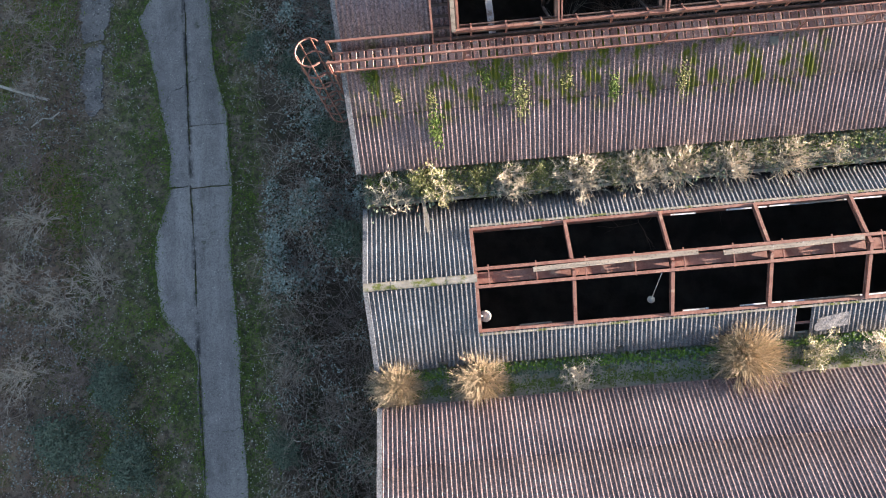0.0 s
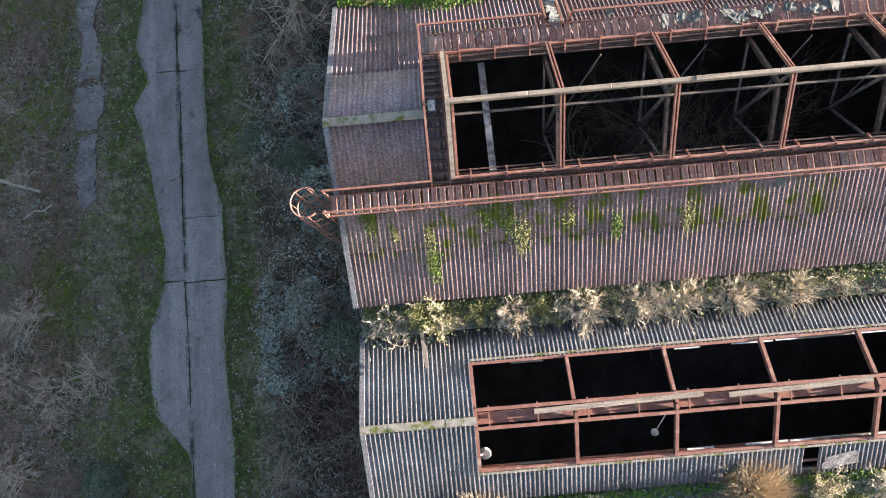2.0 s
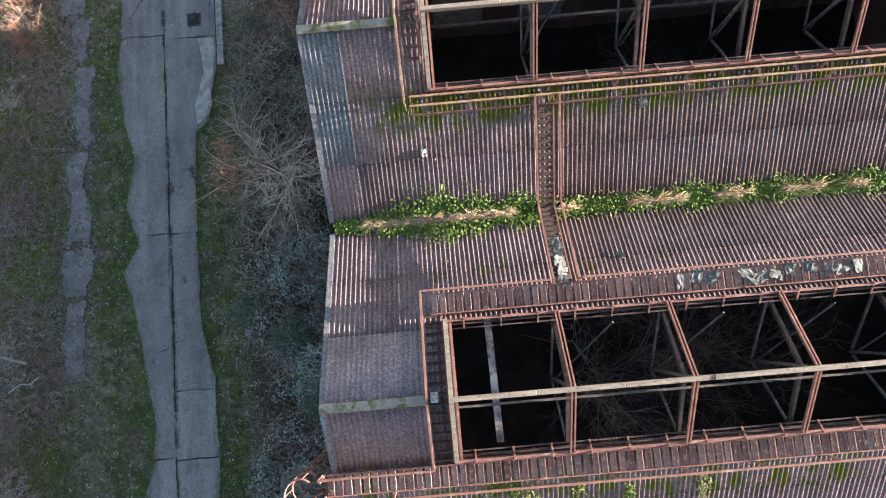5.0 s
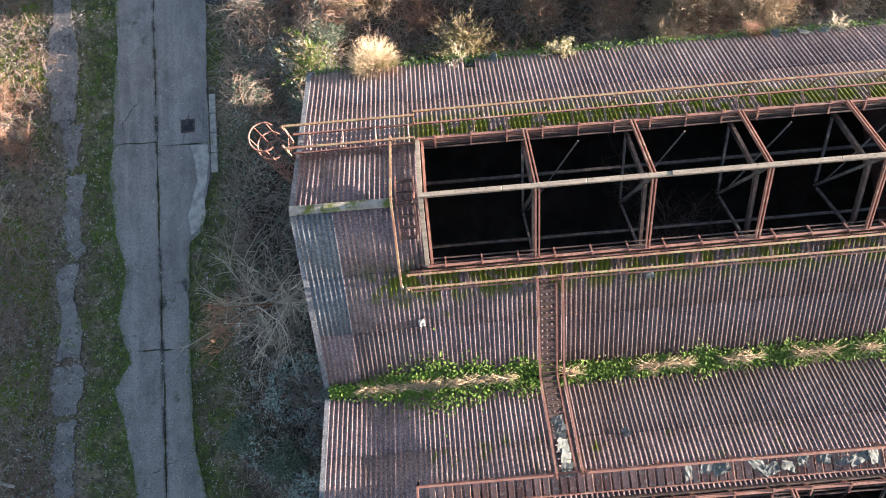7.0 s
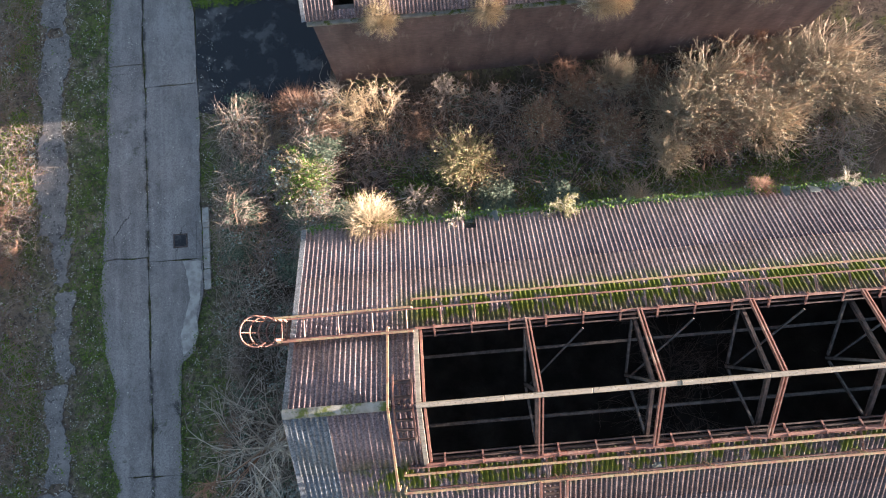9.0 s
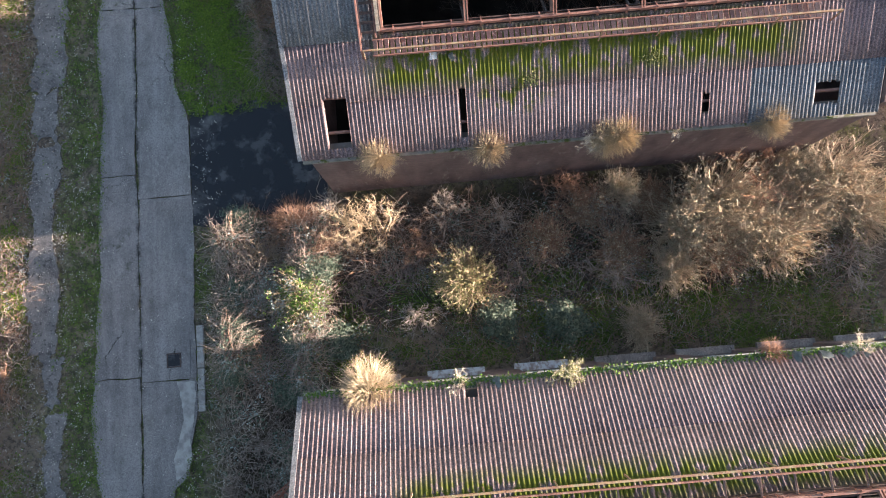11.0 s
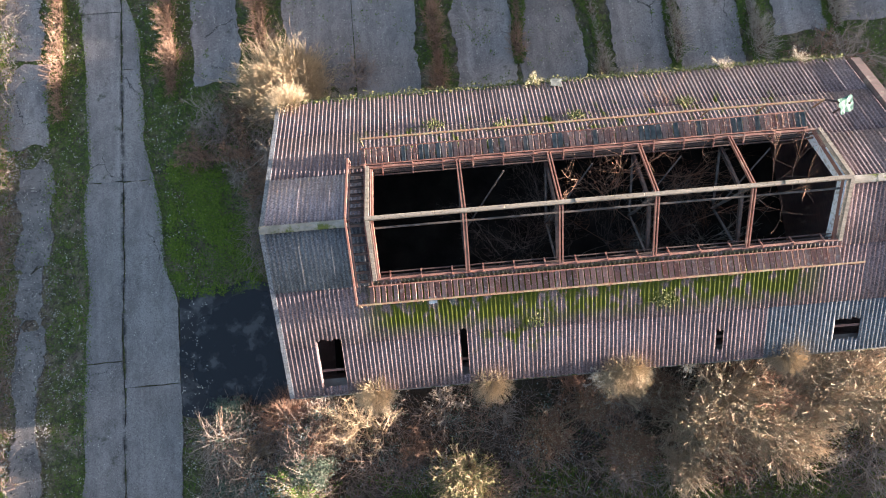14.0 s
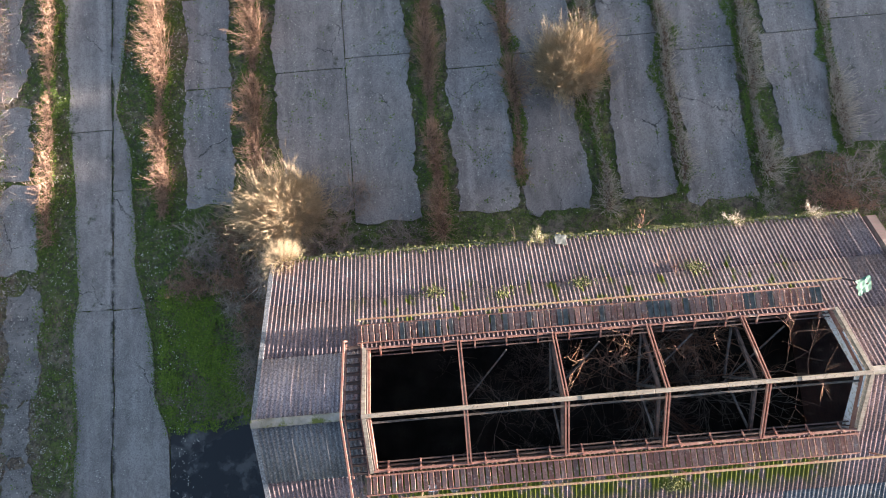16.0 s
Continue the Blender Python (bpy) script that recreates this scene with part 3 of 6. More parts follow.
path = thing("broken_path", "crumbled strip of old grey asphalt in moss", "path", kind="structure")
for i, (a, b, x0, x1) in enumerate(((11.6, 14.9, -17.0, -16.1), (15.1, 17.3, -17.2, -15.9), (17.7, 22.0, -16.8, -15.7), (22.6, 26.4, -16.5, -15.6), (26.7, 28.9, -16.6, -15.8), (29.0, 39.0, -17.1, -15.85),
                                  (39.4, 41.7, -17.0, -15.8), (41.9, 46.8, -17.0, -15.5), (47.9, 51.9, -19.5, -15.6), (52.4, 56.0, -19.5, -16.0), (56.5, 70, -19.5, -16.4))):
    slab("asphalt_piece", a, b, lambda y: x0, lambda y: x1, 0.035 + 0.01 * (i % 3), asphalt if i < 8 else concrete, path, 60.0 + i, (0.45, 0.4), (0.6, 0.6), 0.07)

yard = thing("yard", "cracked concrete yard with overgrown joints", "yard", kind="structure")
for i, (x0, x1, ya) in enumerate(((-8.4, -6.1, 50.3), (-4.0, -0.52, 49.6), (-0.48, 2.6, 48.8), (4.5, 7.35, 48.9), (7.65, 10.7, 48.6), (12.3, 15.0, 48.9), (15.5, 18.8, 48.5), (20.3, 23.0, 50.4), (23.5, 28.5, 50.8))):
    for j, (a, b) in enumerate(((ya, 56.2 + (i % 3) * 0.5), (56.25 + (i % 3) * 0.5, 61.0), (61.2, 70.0))):
        slab("yard_slab", a, b, lambda y: x0, lambda y: x1, 0.03 + 0.008 * ((i + j) % 3), concrete, yard, 80.0 + i * 3 + j, (0.3 if i not in (2,) else 0.02, 0.3 if i != 1 else 0.02), (0.5 if j == 0 else 0.03, 0.04))

# ---- halls: roofs ----
X0A, BAY = 0.73, 3.17
A_HOLE = (X0A, 16.7)
roof_slope("roof_end", "brown corrugated fibre-cement roof slope", WEST - 0.1, EAST, Z_EAVE, Z_RIDGE, 3, (), roof_brown)
roof_slope("roof_low_south", "grey corrugated roof slope with a long opening and broken sheets", WEST, EAST, A_S, A_R, 1,
           ((*A_HOLE, up_slope(A_S, A_R, -0.4), 9), (11.2, 11.75, -1, 9), (8.75, 9.15, -1, 0.3), (5.3, 5.5, -1, 0.22), (-0.7, -0.45, -1, 0.2)), roof_grey)
roof_slope("roof_low_north", "grey corrugated roof slope with a long opening", WEST, EAST, A_N, A_R, 1,
           ((*A_HOLE, up_slope(A_N, A_R, 3.0), 9), (8.3, 8.6, -1, 0.25), (11.7, 11.95, -1, 0.2), (2.3, 2.5, -1, 0.2)), roof_grey)
roof_slope("roof_b_south", "mossy brown corrugated roof slope with weathered sheets", WEST, EAST, B_S, B_R, 3, ((0.75, 16.6, up_slope(B_S, B_R, 8.6), 9),), roof_brown)
roof_slope("roof_b_north", "brown corrugated roof slope with weathered sheets", WEST, EAST, B_N, B_R, 3, ((0.75, 16.6, up_slope(B_N, B_R, 12.35), 9),), roof_brown, odd=((-3.0, 0.4, 2, roof_lilac_shade), (4.4, 22.0, 0, roof_dark)))
roof_slope("roof_c_south", "brown corrugated roof slope with moss and weathered sheets", WEST, EAST, C_S, C_R, 3, ((0.85, 16.7, up_slope(C_S, C_R, 19.35), 9),), roof_brown, west=(1, 2), odd=((4.4, 22.0, 0, roof_dark), (4.4, 22.0, 1, roof_dark), (-1.8, 0.0, 0, roof_dark)))
roof_slope("roof_c_north", "brown corrugated roof slope with a broken eave", WEST, EAST, C_N, C_R, 3, ((0.85, 16.7, up_slope(C_N, C_R, 23.1), 9), (2.55, 2.95, -1, 0.55)), roof_brown)
# top row west of the rooflight is grey, its shade tinted into the sheets
roof_slope("roof_d_south", "mossy brown corrugated roof slope with missing sheets", WEST, D_EAST, D_S, D_R, 3,
           ((0.7, 16.0, up_slope(D_S, D_R, 39.0), 9), (-1.62, -0.82, 0.35, 2.2), (3.35, 3.55, 0.35, 2.2), (12.35, 12.55, 0.5, 1.25), (16.55, 17.4, 0.5, 1.3)), roof_brown, odd=((14.0, 19.0, 0, roof_blue), (-3.0, 0.4, 2, roof_grey)))
roof_slope("roof_d_north", "brown corrugated roof slope with weathered sheets", WEST, D_EAST, D_N, D_R, 3, ((0.7, 16.0, up_slope(D_N, D_R, 42.8), 9),), roof_brown, odd=((-3.0, 0.4, 2, roof_lilac_shade),))


def ridge_cap(name, x0, x1, ridge, mat=None):
    bm = bmesh.new()
    n = int((x1 - x0) / 0.9)
    for i in range(n):
        a, b = x0 + (x1 - x0) * i / n, x0 + (x1 - x0) * (i + 1) / n + 0.04
        pts = [(math.cos(t) * 0.135, math.sin(t) * 0.09) for t in np.linspace(-0.5, math.pi + 0.5, 9)]
        r0 = [bm.verts.new((a, ridge[0] + y, ridge[1] + 0.02 + z + 0.006 * (i % 2))) for y, z in pts]
        r1 = [bm.verts.new((b, ridge[0] + y, ridge[1] + 0.02 + z + 0.006 * (i % 2))) for y, z in pts]
        for j in range(8):
            bm.faces.new((r0[j], r0[j + 1], r1[j + 1], r1[j]))
        bm.faces.new(r0)
        bm.faces.new(r1[::-1])
    return tagged(part(name, bm, mat or ridge_mat), "weathered grey ridge capping with moss", "ridge cap", kind="structure")


ridge_cap("ridge_cap_low", WEST - 0.12, X0A, A_R)
for nm, r, xe, xm in (("ridge_cap_b", B_R, EAST, (0.0, 16.9)), ("ridge_cap_c", C_R, EAST, (0.0, 17.0)), ("ridge_cap_d", D_R, D_EAST, (0.0, 16.2))):
    ridge_cap(nm, WEST - 0.12, xm[0], r)
    ridge_cap(nm, xm[1], xe, r)
ridge_cap("ridge_cap_end", WEST - 0.2, EAST, Z_RIDGE)


def verge(name, eave, ridge, x=WEST):
    """Folded barge sheet along a gable edge."""
    bm = bmesh.new()
    (ye, ze), (yr, zr) = eave, ridge
    beam(bm, (x - 0.06, ye, ze + 0.03), (x - 0.06, yr, zr + 0.03), 0.16, 0.03)
    beam(bm, (x - 0.13, ye, ze - 0.01), (x - 0.13, yr, zr - 0.01), 0.025, 0.1)
    tagged(part(name, bm, roof_blue), "bluish-grey barge sheet along a gable edge", "barge board", kind="structure")


for e, r in ((Z_EAVE, Z_RIDGE), (A_S, A_R), (A_N, A_R), (B_S, B_R), (B_N, B_R), (C_S, C_R), (C_N, C_R), (D_S, D_R), (D_N, D_R)):
    verge("trim_gable", e, r)

# ---- halls: walls, floors, valleys ----


def wall_profile(name, x0, x1, outline, mat, label):
    """A wall between x0 and x1 with the outline (y, z)."""
    bm = bmesh.new()
    top = [p for p in outline if p[1] > 0]
    a, b = [[[bm.verts.new((x, y, z)) for z in (-0.3, zt)] for y, zt in top] for x in (x0, x1)]
    for i in range(len(top) - 1):
        bm.faces.new((a[i][0], a[i + 1][0], a[i + 1][1], a[i][1]))
        bm.faces.new((b[i][1], b[i + 1][1], b[i + 1][0], b[i][0]))
        bm.faces.new((a[i][1], a[i + 1][1], b[i + 1][1], b[i][1]))
    for e in (0, -1):
        bm.faces.new((a[e][0], a[e][1], b[e][1], b[e][0]))
    return tagged(part(name, bm, mat), label, "wall", kind="structure")


dz = -0.12
hall = [(-13.9, -0.3), (-13.9, 7.6)] + [(y, z + dz) for y, z in (Z_RIDGE, (-2.75, 7.85), (-2.7, 7.4), (-1.5, 7.4), A_S, A_R, A_N, (4.2, 7.6), (5.1, 7.6), B_S, B_R, B_N, (15.65, 8.2), (15.95, 8.2), C_S, C_R, (26.45, 8.45))] + [(26.45, -0.3)]
wall_profile("wall_west", WEST + 0.12, WEST + 0.45, hall, brick, "sooty brick gable wall of the joined halls")
wall_profile("wall_east", EAST - 0.45, EAST - 0.1, hall, brick, "brick end wall of the joined halls")
hall_d = [(35.5, -0.3), (35.5, 6.35)] + [(D_R[0], D_R[1] - 0.12), (46.1, 6.28), (46.1, -0.3)]
wall_profile("wall_west_d", WEST + 0.12, WEST + 0.45, hall_d, brick, "brick gable wall of the detached hall")
wall_profile("wall_east_d", D_EAST + 0.02, D_EAST + 0.36, [(y, z + (0.35 if z > 1 else 0)) for y, z in hall_d], brick, "brick gable wall with a raised parapet")


def wall_box(name, x0, x1, y0, y1, z0, z1, mat, label):
    bm = bmesh.new()
    box(bm, x0, x1, y0, y1, z0, z1)
    return tagged(part(name, bm, mat), label, "wall", kind="structure")


wall_box("wall_south_d", WEST + 0.45, D_EAST + 0.02, 35.5, 35.83, -0.3, 6.38, brick, "tall sooty brick wall with pale streaks")
wall_box("wall_north_d", WEST + 0.45, D_EAST + 0.02, 45.77, 46.1, -0.3, 6.3, brick, "brick wall below a mossy eave")
wall_box("wall_south", WEST + 0.45, EAST - 0.45, -13.9, -13.57, -0.3, 7.5, brick, "plain brick wall")
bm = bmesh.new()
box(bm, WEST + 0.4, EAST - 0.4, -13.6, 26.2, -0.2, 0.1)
tagged(part("floor", bm, floor_mat), "near-black mottled hall floor", "floor", kind="structure")
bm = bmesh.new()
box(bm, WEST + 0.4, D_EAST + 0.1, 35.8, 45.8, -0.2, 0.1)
tagged(part("floor_d", bm, floor_mat), "near-black mottled hall floor", "floor", kind="structure")
roof_slope("roof_end_back", "brown corrugated roof slope", WEST - 0.1, EAST, (-13.8, 7.8), Z_RIDGE, 3, (), roof_brown)

# north wall of the hall with brick piers and filled openings
wall_n = thing("wall_north", "brick wall with piers, sills and patched openings", "wall", kind="structure")
bays = [(-2.3, -0.25), (1.25, 3.5), (5.1, 7.2), (8.7, 11.1), (12.3, 14.6), (15.9, 18.2), (19.4, 21.4)]
edges = [WEST + 0.45] + [v for b in bays for v in b] + [EAST - 0.45]
for a, b in zip(edges[::2], edges[1::2]):
    bm = bmesh.new()
    box(bm, a, b, 26.15, 26.62, -0.3, 8.1)
    part("brick_pier", bm, brick, wall_n)
for i, (a, b) in enumerate(bays):
    for z0, z1 in ((-0.3, 0.9), (5.2, 8.1)):
        bm = bmesh.new()
        box(bm, a, b, 26.2, 26.5, z0, z1)
        part("brick_infill", bm, brick, wall_n)
    if i == 0:
        for z in (1.7, 2.5, 3.3, 4.1):
            bm = bmesh.new()
            beam(bm, (a, 26.32, z), (b, 26.32, z), 0.06)
            part("glazing_bar", bm, steel_dark, wall_n)
        for x in (a + 0.7, a + 1.4):
            bm = bmesh.new()
            beam(bm, (x, 26.36, 0.9), (x, 26.36, 5.2), 0.05)
            part("glazing_bar", bm, steel_dark, wall_n)
    else:
        bm = bmesh.new()
        box(bm, a, b, 26.3, 26.46, 0.9, 5.2)
        part("panel", bm, (panel_pale, panel_pale, panel_blue, brick, panel_blue, panel_pale, panel_pale)[i], wall_n)
    bm = bmesh.new()
    box(bm, a - 0.15, b + 0.15, 26.5, 26.85, 0.72, 0.9, 0.02)
    part("sill", bm, panel_blue if i in (1, 2) else concrete, wall_n)
    bm = bmesh.new()
    box(bm, a - 0.2, b + 0.2, 26.5, 26.7, 5.2, 5.45, 0.02)
    part("lintel", bm, panel_pale, wall_n)


def valley(name, y0, y1, z, label):
    bm = bmesh.new()
    box(bm, WEST, EAST, y0, y1, z - 0.08, z)
    box(bm, WEST, EAST, y0, y0 + 0.05, z, z + 0.22)
    box(bm, WEST, EAST, y1 - 0.05, y1, z, z + 0.22)
    tagged(part(name, bm, ridge_mat), label, "gutter", kind="structure")


valley("gutter_low_south", -2.75, -1.35, 7.42, "silted mossy concrete valley gutter")
valley("gutter_low_north", 4.14, 5.3, 8.0, "silted valley gutter full of scrub")
valley("gutter_bc", 15.5, 16.1, 8.3, "silted valley gutter overgrown with ivy")
bm = bmesh.new()
box(bm, WEST, EAST, 26.55, 26.85, 8.06, 8.2)
tagged(part("gutter_north", bm, ridge_mat), "mossy eaves gutter", "gutter", kind="structure")
bm = bmesh.new()
box(bm, WEST, D_EAST, 46.15, 46.4, 6.05, 6.2)
tagged(part("gutter_d", bm, ridge_mat), "mossy eaves gutter", "gutter", kind="structure")
bm = bmesh.new()
box(bm, WEST, D_EAST, 35.2, 35.5, 6.05, 6.17)
tagged(part("gutter_d_south", bm, ridge_mat), "mossy eaves gutter", "gutter", kind="structure")

# plain unseen walls added to the east, sized to block the low sun
wall_box("wall_courtyard_end", 30.0, 30.4, 26.9, 29.6, -0.5, 6.6, brick, "plain unseen wall added to shade the overgrown courtyard")
wall_box("wall_yard_end", 40.0, 40.4, 47.2, 52.5, -0.5, 6.5, brick, "plain unseen wall added to shade the near yard")
wall_box("wall_boundary_north", 70.0, 70.4, 44.0, 140, -0.5, 8.9, concrete, "plain unseen wall added far east to shade the yard")
wall_box("wall_boundary", 70.0, 70.4, -120, 44.0, -0.5, 6.9, concrete, "plain unseen wall added far east to hold off low sun")

# ---- rooflights ----


def monitor(label, x0, n, dx, south, north, ridge, deep, west_board):
    """An unglazed rooflight: sills, rafters, ridge beam, gable frames and the trusses below. south, north, ridge: (y, z)."""
    top = thing("rooflight_frame", label, "rooflight", (x0, ridge[0], ridge[1]), "rooflights")
    inv = Matrix.Translation((-x0, -ridge[0], -ridge[1]))

    def add(name, bm, mat, lab=""):
        bm.transform(inv)
        return part(name, bm, mat, top, lab)

    x1 = x0 + n * dx
    for (y, z), s in ((south, -1), (north, 1)):
        bm = bmesh.new()
        beam(bm, (x0, y, z), (x1, y, z), 0.075, 0.13)
        add("sill_beam", bm, steel)
        bm = bmesh.new()
        beam(bm, (x0, y - s * 0.12, z - 0.10), (x1, y - s * 0.12, z - 0.10), 0.035, 0.06)
        beam(bm, (x0, y - s * 0.24, z - 0.16), (x1, y - s * 0.24, z - 0.16), 0.04, 0.05)
        beam(bm, (x0, y - s * 0.10, z - 0.34), (x1, y - s * 0.10, z - 0.34), 0.05, 0.06)
        add("glazing_rail", bm, steel_dark)
        for i in range(n * 3):
            xx = x0 + (i + 0.5) * dx / 3
            bm = bmesh.new()
            beam(bm, (xx, y + s * 0.06, z + 0.1), (xx, y - s * 0.26, z - 0.16), 0.05, 0.05)
            beam(bm, (xx, y, z), (xx, y, z - 0.5), 0.05, 0.05)
            add("bracket", bm, steel)
        bm = bmesh.new()
        beam(bm, (x0 - 0.05, y + s * 0.02, z - 0.45), (x1 + 0.05, y + s * 0.02, z - 0.45), 0.05, 0.2)
        add("curb", bm, steel_dark)
    pieces = 7
    for i in range(pieces):
        bm = bmesh.new()
        a, b = x0 - 0.08 + (x1 - x0 + 0.12) * i / pieces, x0 - 0.08 + (x1 - x0 + 0.12) * (i + 1) / pieces
        box(bm, a + 0.004, b, ridge[0] - 0.066, ridge[0] + 0.066, ridge[1] - 0.1 - 0.006 * (i % 2), ridge[1] + 0.07 - 0.008 * (i % 3), 0.015)
        add("ridge_beam", bm, timber, "grey weathered timber ridge beam")
    if west_board:
        bm = bmesh.new()
        beam(bm, (x0, ridge[0] - 0.25, ridge[1] - 0.42), (x1, ridge[0] - 0.25, ridge[1] - 0.42), 0.06, 0.06)
        add("tie_rail", bm, steel_dusty)
    for f in () if west_board else (0.55, -0.55):
        bm = bmesh.new()
        yy = ridge[0] + f * ((north[0] if f > 0 else south[0]) - ridge[0]) * (1 if f > 0 else -1)
        beam(bm, (x0, yy, deep + 0.35), (x1, yy, deep + 0.35), 0.09, 0.12)
        add("purlin", bm, steel_dusty)
    for i in range(1, n):
        xx = x0 + i * dx
        for y, z in (south, north):
            bm = bmesh.new()
            beam(bm, (xx - 0.05, y, z + 0.04), (xx - 0.05, ridge[0], ridge[1] - 0.06), 0.042, 0.09)
            add("rafter", bm, steel)
            bm = bmesh.new()
            beam(bm, (xx + 0.05, y, z + 0.03), (xx + 0.05, ridge[0], ridge[1] - 0.07), 0.042, 0.08)
            add("rafter", bm, steel)
            bm = bmesh.new()
            s = 1 if y > ridge[0] else -1
            channel(bm, (xx, y - s * 0.05, z - 0.75), (xx, ridge[0], ridge[1] - 0.95), 0.1, 0.14, 0.02)
            beam(bm, (xx, y, z), (xx, y, z - 0.75), 0.07, 0.07)
            add("lower_rafter", bm, steel_dark)
            bm = bmesh.new()
            beam(bm, (xx, y - s * 0.2, z - 0.8), (xx, ridge[0] + s * 0.1, deep + 0.1), 0.07, 0.07)
            add("strut", bm, steel_dusty)
        bm = bmesh.new()
        beam(bm, (xx, ridge[0], ridge[1] - 0.1), (xx, ridge[0], deep), 0.08, 0.08)
        beam(bm, (xx + 0.15, ridge[0], deep + 0.1), (xx + dx * 0.5, ridge[0] + 1.6, ridge[1] - 1.6), 0.05, 0.05)
        add("king_post", bm, steel_dusty)
    for xx in (x0, x1):
        for y, z in (south, north):
            bm = bmesh.new()
            beam(bm, (xx, y, z - 0.02), (xx, ridge[0], ridge[1] - 0.03), 0.125, 0.18 if west_board else 0.09)
            add("gable_rafter", bm, timber, "pale weathered timber gable rafter")
            bm = bmesh.new()
            beam(bm, (xx + (0.14 if xx == x0 else -0.14), y, z - 0.1), (xx + (0.14 if xx == x0 else -0.14), ridge[0], ridge[1] - 0.2), 0.07, 0.12 if west_board else 0.06)
            add("gable_flashing", bm, steel)
    for y, z in (south, north):
        bm = bmesh.new()
        lo = z - 0.6
        vs = [(x1 - 0.1, y, z - 0.05), (x1 - 0.1, ridge[0], ridge[1] - 0.1), (x1 - 0.1, ridge[0], ridge[1] - 0.55), (x1 - 0.1, y, lo)]
        a = [bm.verts.new(v) for v in vs]
        b = [bm.verts.new((v[0] - 0.05, v[1], v[2])) for v in vs]
        bm.faces.new(a)
        bm.faces.new(b[::-1])
        for i in range(4):
            bm.faces.new((a[i], a[(i + 1) % 4], b[(i + 1) % 4], b[i]))
        add("gable_panel", bm, white_paint, "flaking pale blue-white gable board")
        if west_board:
            bm = bmesh.new()
            vs = [(x0 + 0.11, y, z + 0.05), (x0 + 0.11, ridge[0], ridge[1] + 0.04), (x0 + 0.11, ridge[0], ridge[1] - 0.9), (x0 + 0.11, y, z - 0.8)]
            a = [bm.verts.new(v) for v in vs]
            b = [bm.verts.new((v[0] - 0.03, v[1], v[2])) for v in vs]
            bm.faces.new(a)
            bm.faces.new(b[::-1])
            for i in range(4):
                bm.faces.new((a[i], a[(i + 1) % 4], b[(i + 1) % 4], b[i]))
            add("end_board", bm, steel_dark, "dark boarded upstand at the rooflight end")
    return top


monitor("unglazed red steel rooflight frame with timber ridge beam", 0.69, 5, 3.17, (8.54, 11.42), (12.4, 11.3), (10.36, 12.78), 8.9, True)
monitor("unglazed rusty rooflight frame with pale timber ridge", 0.82, 5, 3.19, (19.33, 11.05), (23.12, 11.2), (21.12, 12.58), 8.9, False)
monitor("unglazed rooflight frame on the detached hall", 0.66, 5, 3.08, (38.98, 8.68), (42.8, 8.68), (40.79, 9.9), 6.6, True)

# low rooflight of the grey roof
low = thing("low_rooflight", "long unglazed rooflight with red steel rafters and purlins", "rooflight", (X0A, 1.3, 9.0), "rooflights")
inv = Matrix.Translation((-X0A, -1.3, -9.0))


def low_part(name, bm, mat, lab=""):
    bm.transform(inv)
    return part(name, bm, mat, low, lab)


XL = 16.7
for y, z, s in ((-0.4, 8.33, -1), (3.0, 8.33, 1)):
    bm = bmesh.new()
    beam(bm, (X0A, y, z + 0.02), (XL, y, z + 0.02), 0.09, 0.1)
    low_part("sill_beam", bm, steel)
    bm = bmesh.new()
    beam(bm, (X0A, y - s * 0.04, z - 0.25), (XL, y - s * 0.04, z - 0.25), 0.04, 0.42)
    low_part("fascia", bm, steel)
    rng = random.Random(5)
    for i in range(7):
        xx = rng.uniform(X0A + 1, 14)
        bm = bmesh.new()
        beam(bm, (xx, y - s * 0.09, z - 0.1), (xx + rng.uniform(0.6, 1.6), y - s * 0.10, z - 0.11), 0.05, 0.06)
        low_part("broken_batten", bm, timber if i % 2 else white_paint)
    bm = bmesh.new()
    beam(bm, (X0A, y + s * 0.12, z - 0.01), (XL, y + s * 0.12, z - 0.03), 0.07, 0.03)
    low_part("flashing", bm, ridge_mat)
for y in (1.02, 1.6):
    bm = bmesh.new()
    channel(bm, (X0A, y, 9.02), (XL, y, 9.02), 0.1, 0.14)
    low_part("ridge_purlin", bm, steel)
for i in range(5):
    bm = bmesh.new()
    box(bm, X0A + i * BAY + 0.06, X0A + (i + 1) * BAY - 0.06, 1.13, 1.49, 8.86, 8.89)
    low_part("ridge_plate", bm, steel)
for i in range(11):
    bm = bmesh.new()
    xx = X0A + i * BAY / 2 + (0.05 if i == 0 else 0)
    beam(bm, (xx + 0.4, 0.95, 9.0), (xx + 0.4, 1.72, 9.05), 0.04, 0.05)
    low_part("purlin_tie", bm, steel)
for i in range(6):
    xx = X0A + i * BAY
    for y in (-0.4, 3.0):
        bm = bmesh.new()
        channel(bm, (xx + (0.03 if i == 0 else 0), y, 8.35), (xx + (0.03 if i == 0 else 0), 1.3, 9.05), 0.11, 0.16, 0.02)
        low_part("rafter", bm, steel)
for a, b, sg in ((2.6, 7.9, 0.02), (8.7, 13.2, 0.0)):
    bm = bmesh.new()
    beam(bm, (a, 1.42, 9.12), (b, 1.52, 9.11), 0.16, 0.05)
    low_part("ridge_plank", bm, timber, "cracked timber plank with yellow lichen")
bm = bmesh.new()
tube(bm, [(0.95, 0.1, 8.1), (0.8, 0.1, 8.5)], 0.03, 8)
bmesh.ops.create_uvsphere(bm, u_segments=14, v_segments=8, radius=0.2, matrix=Matrix.Translation((0.98, 0.08, 8.1)))
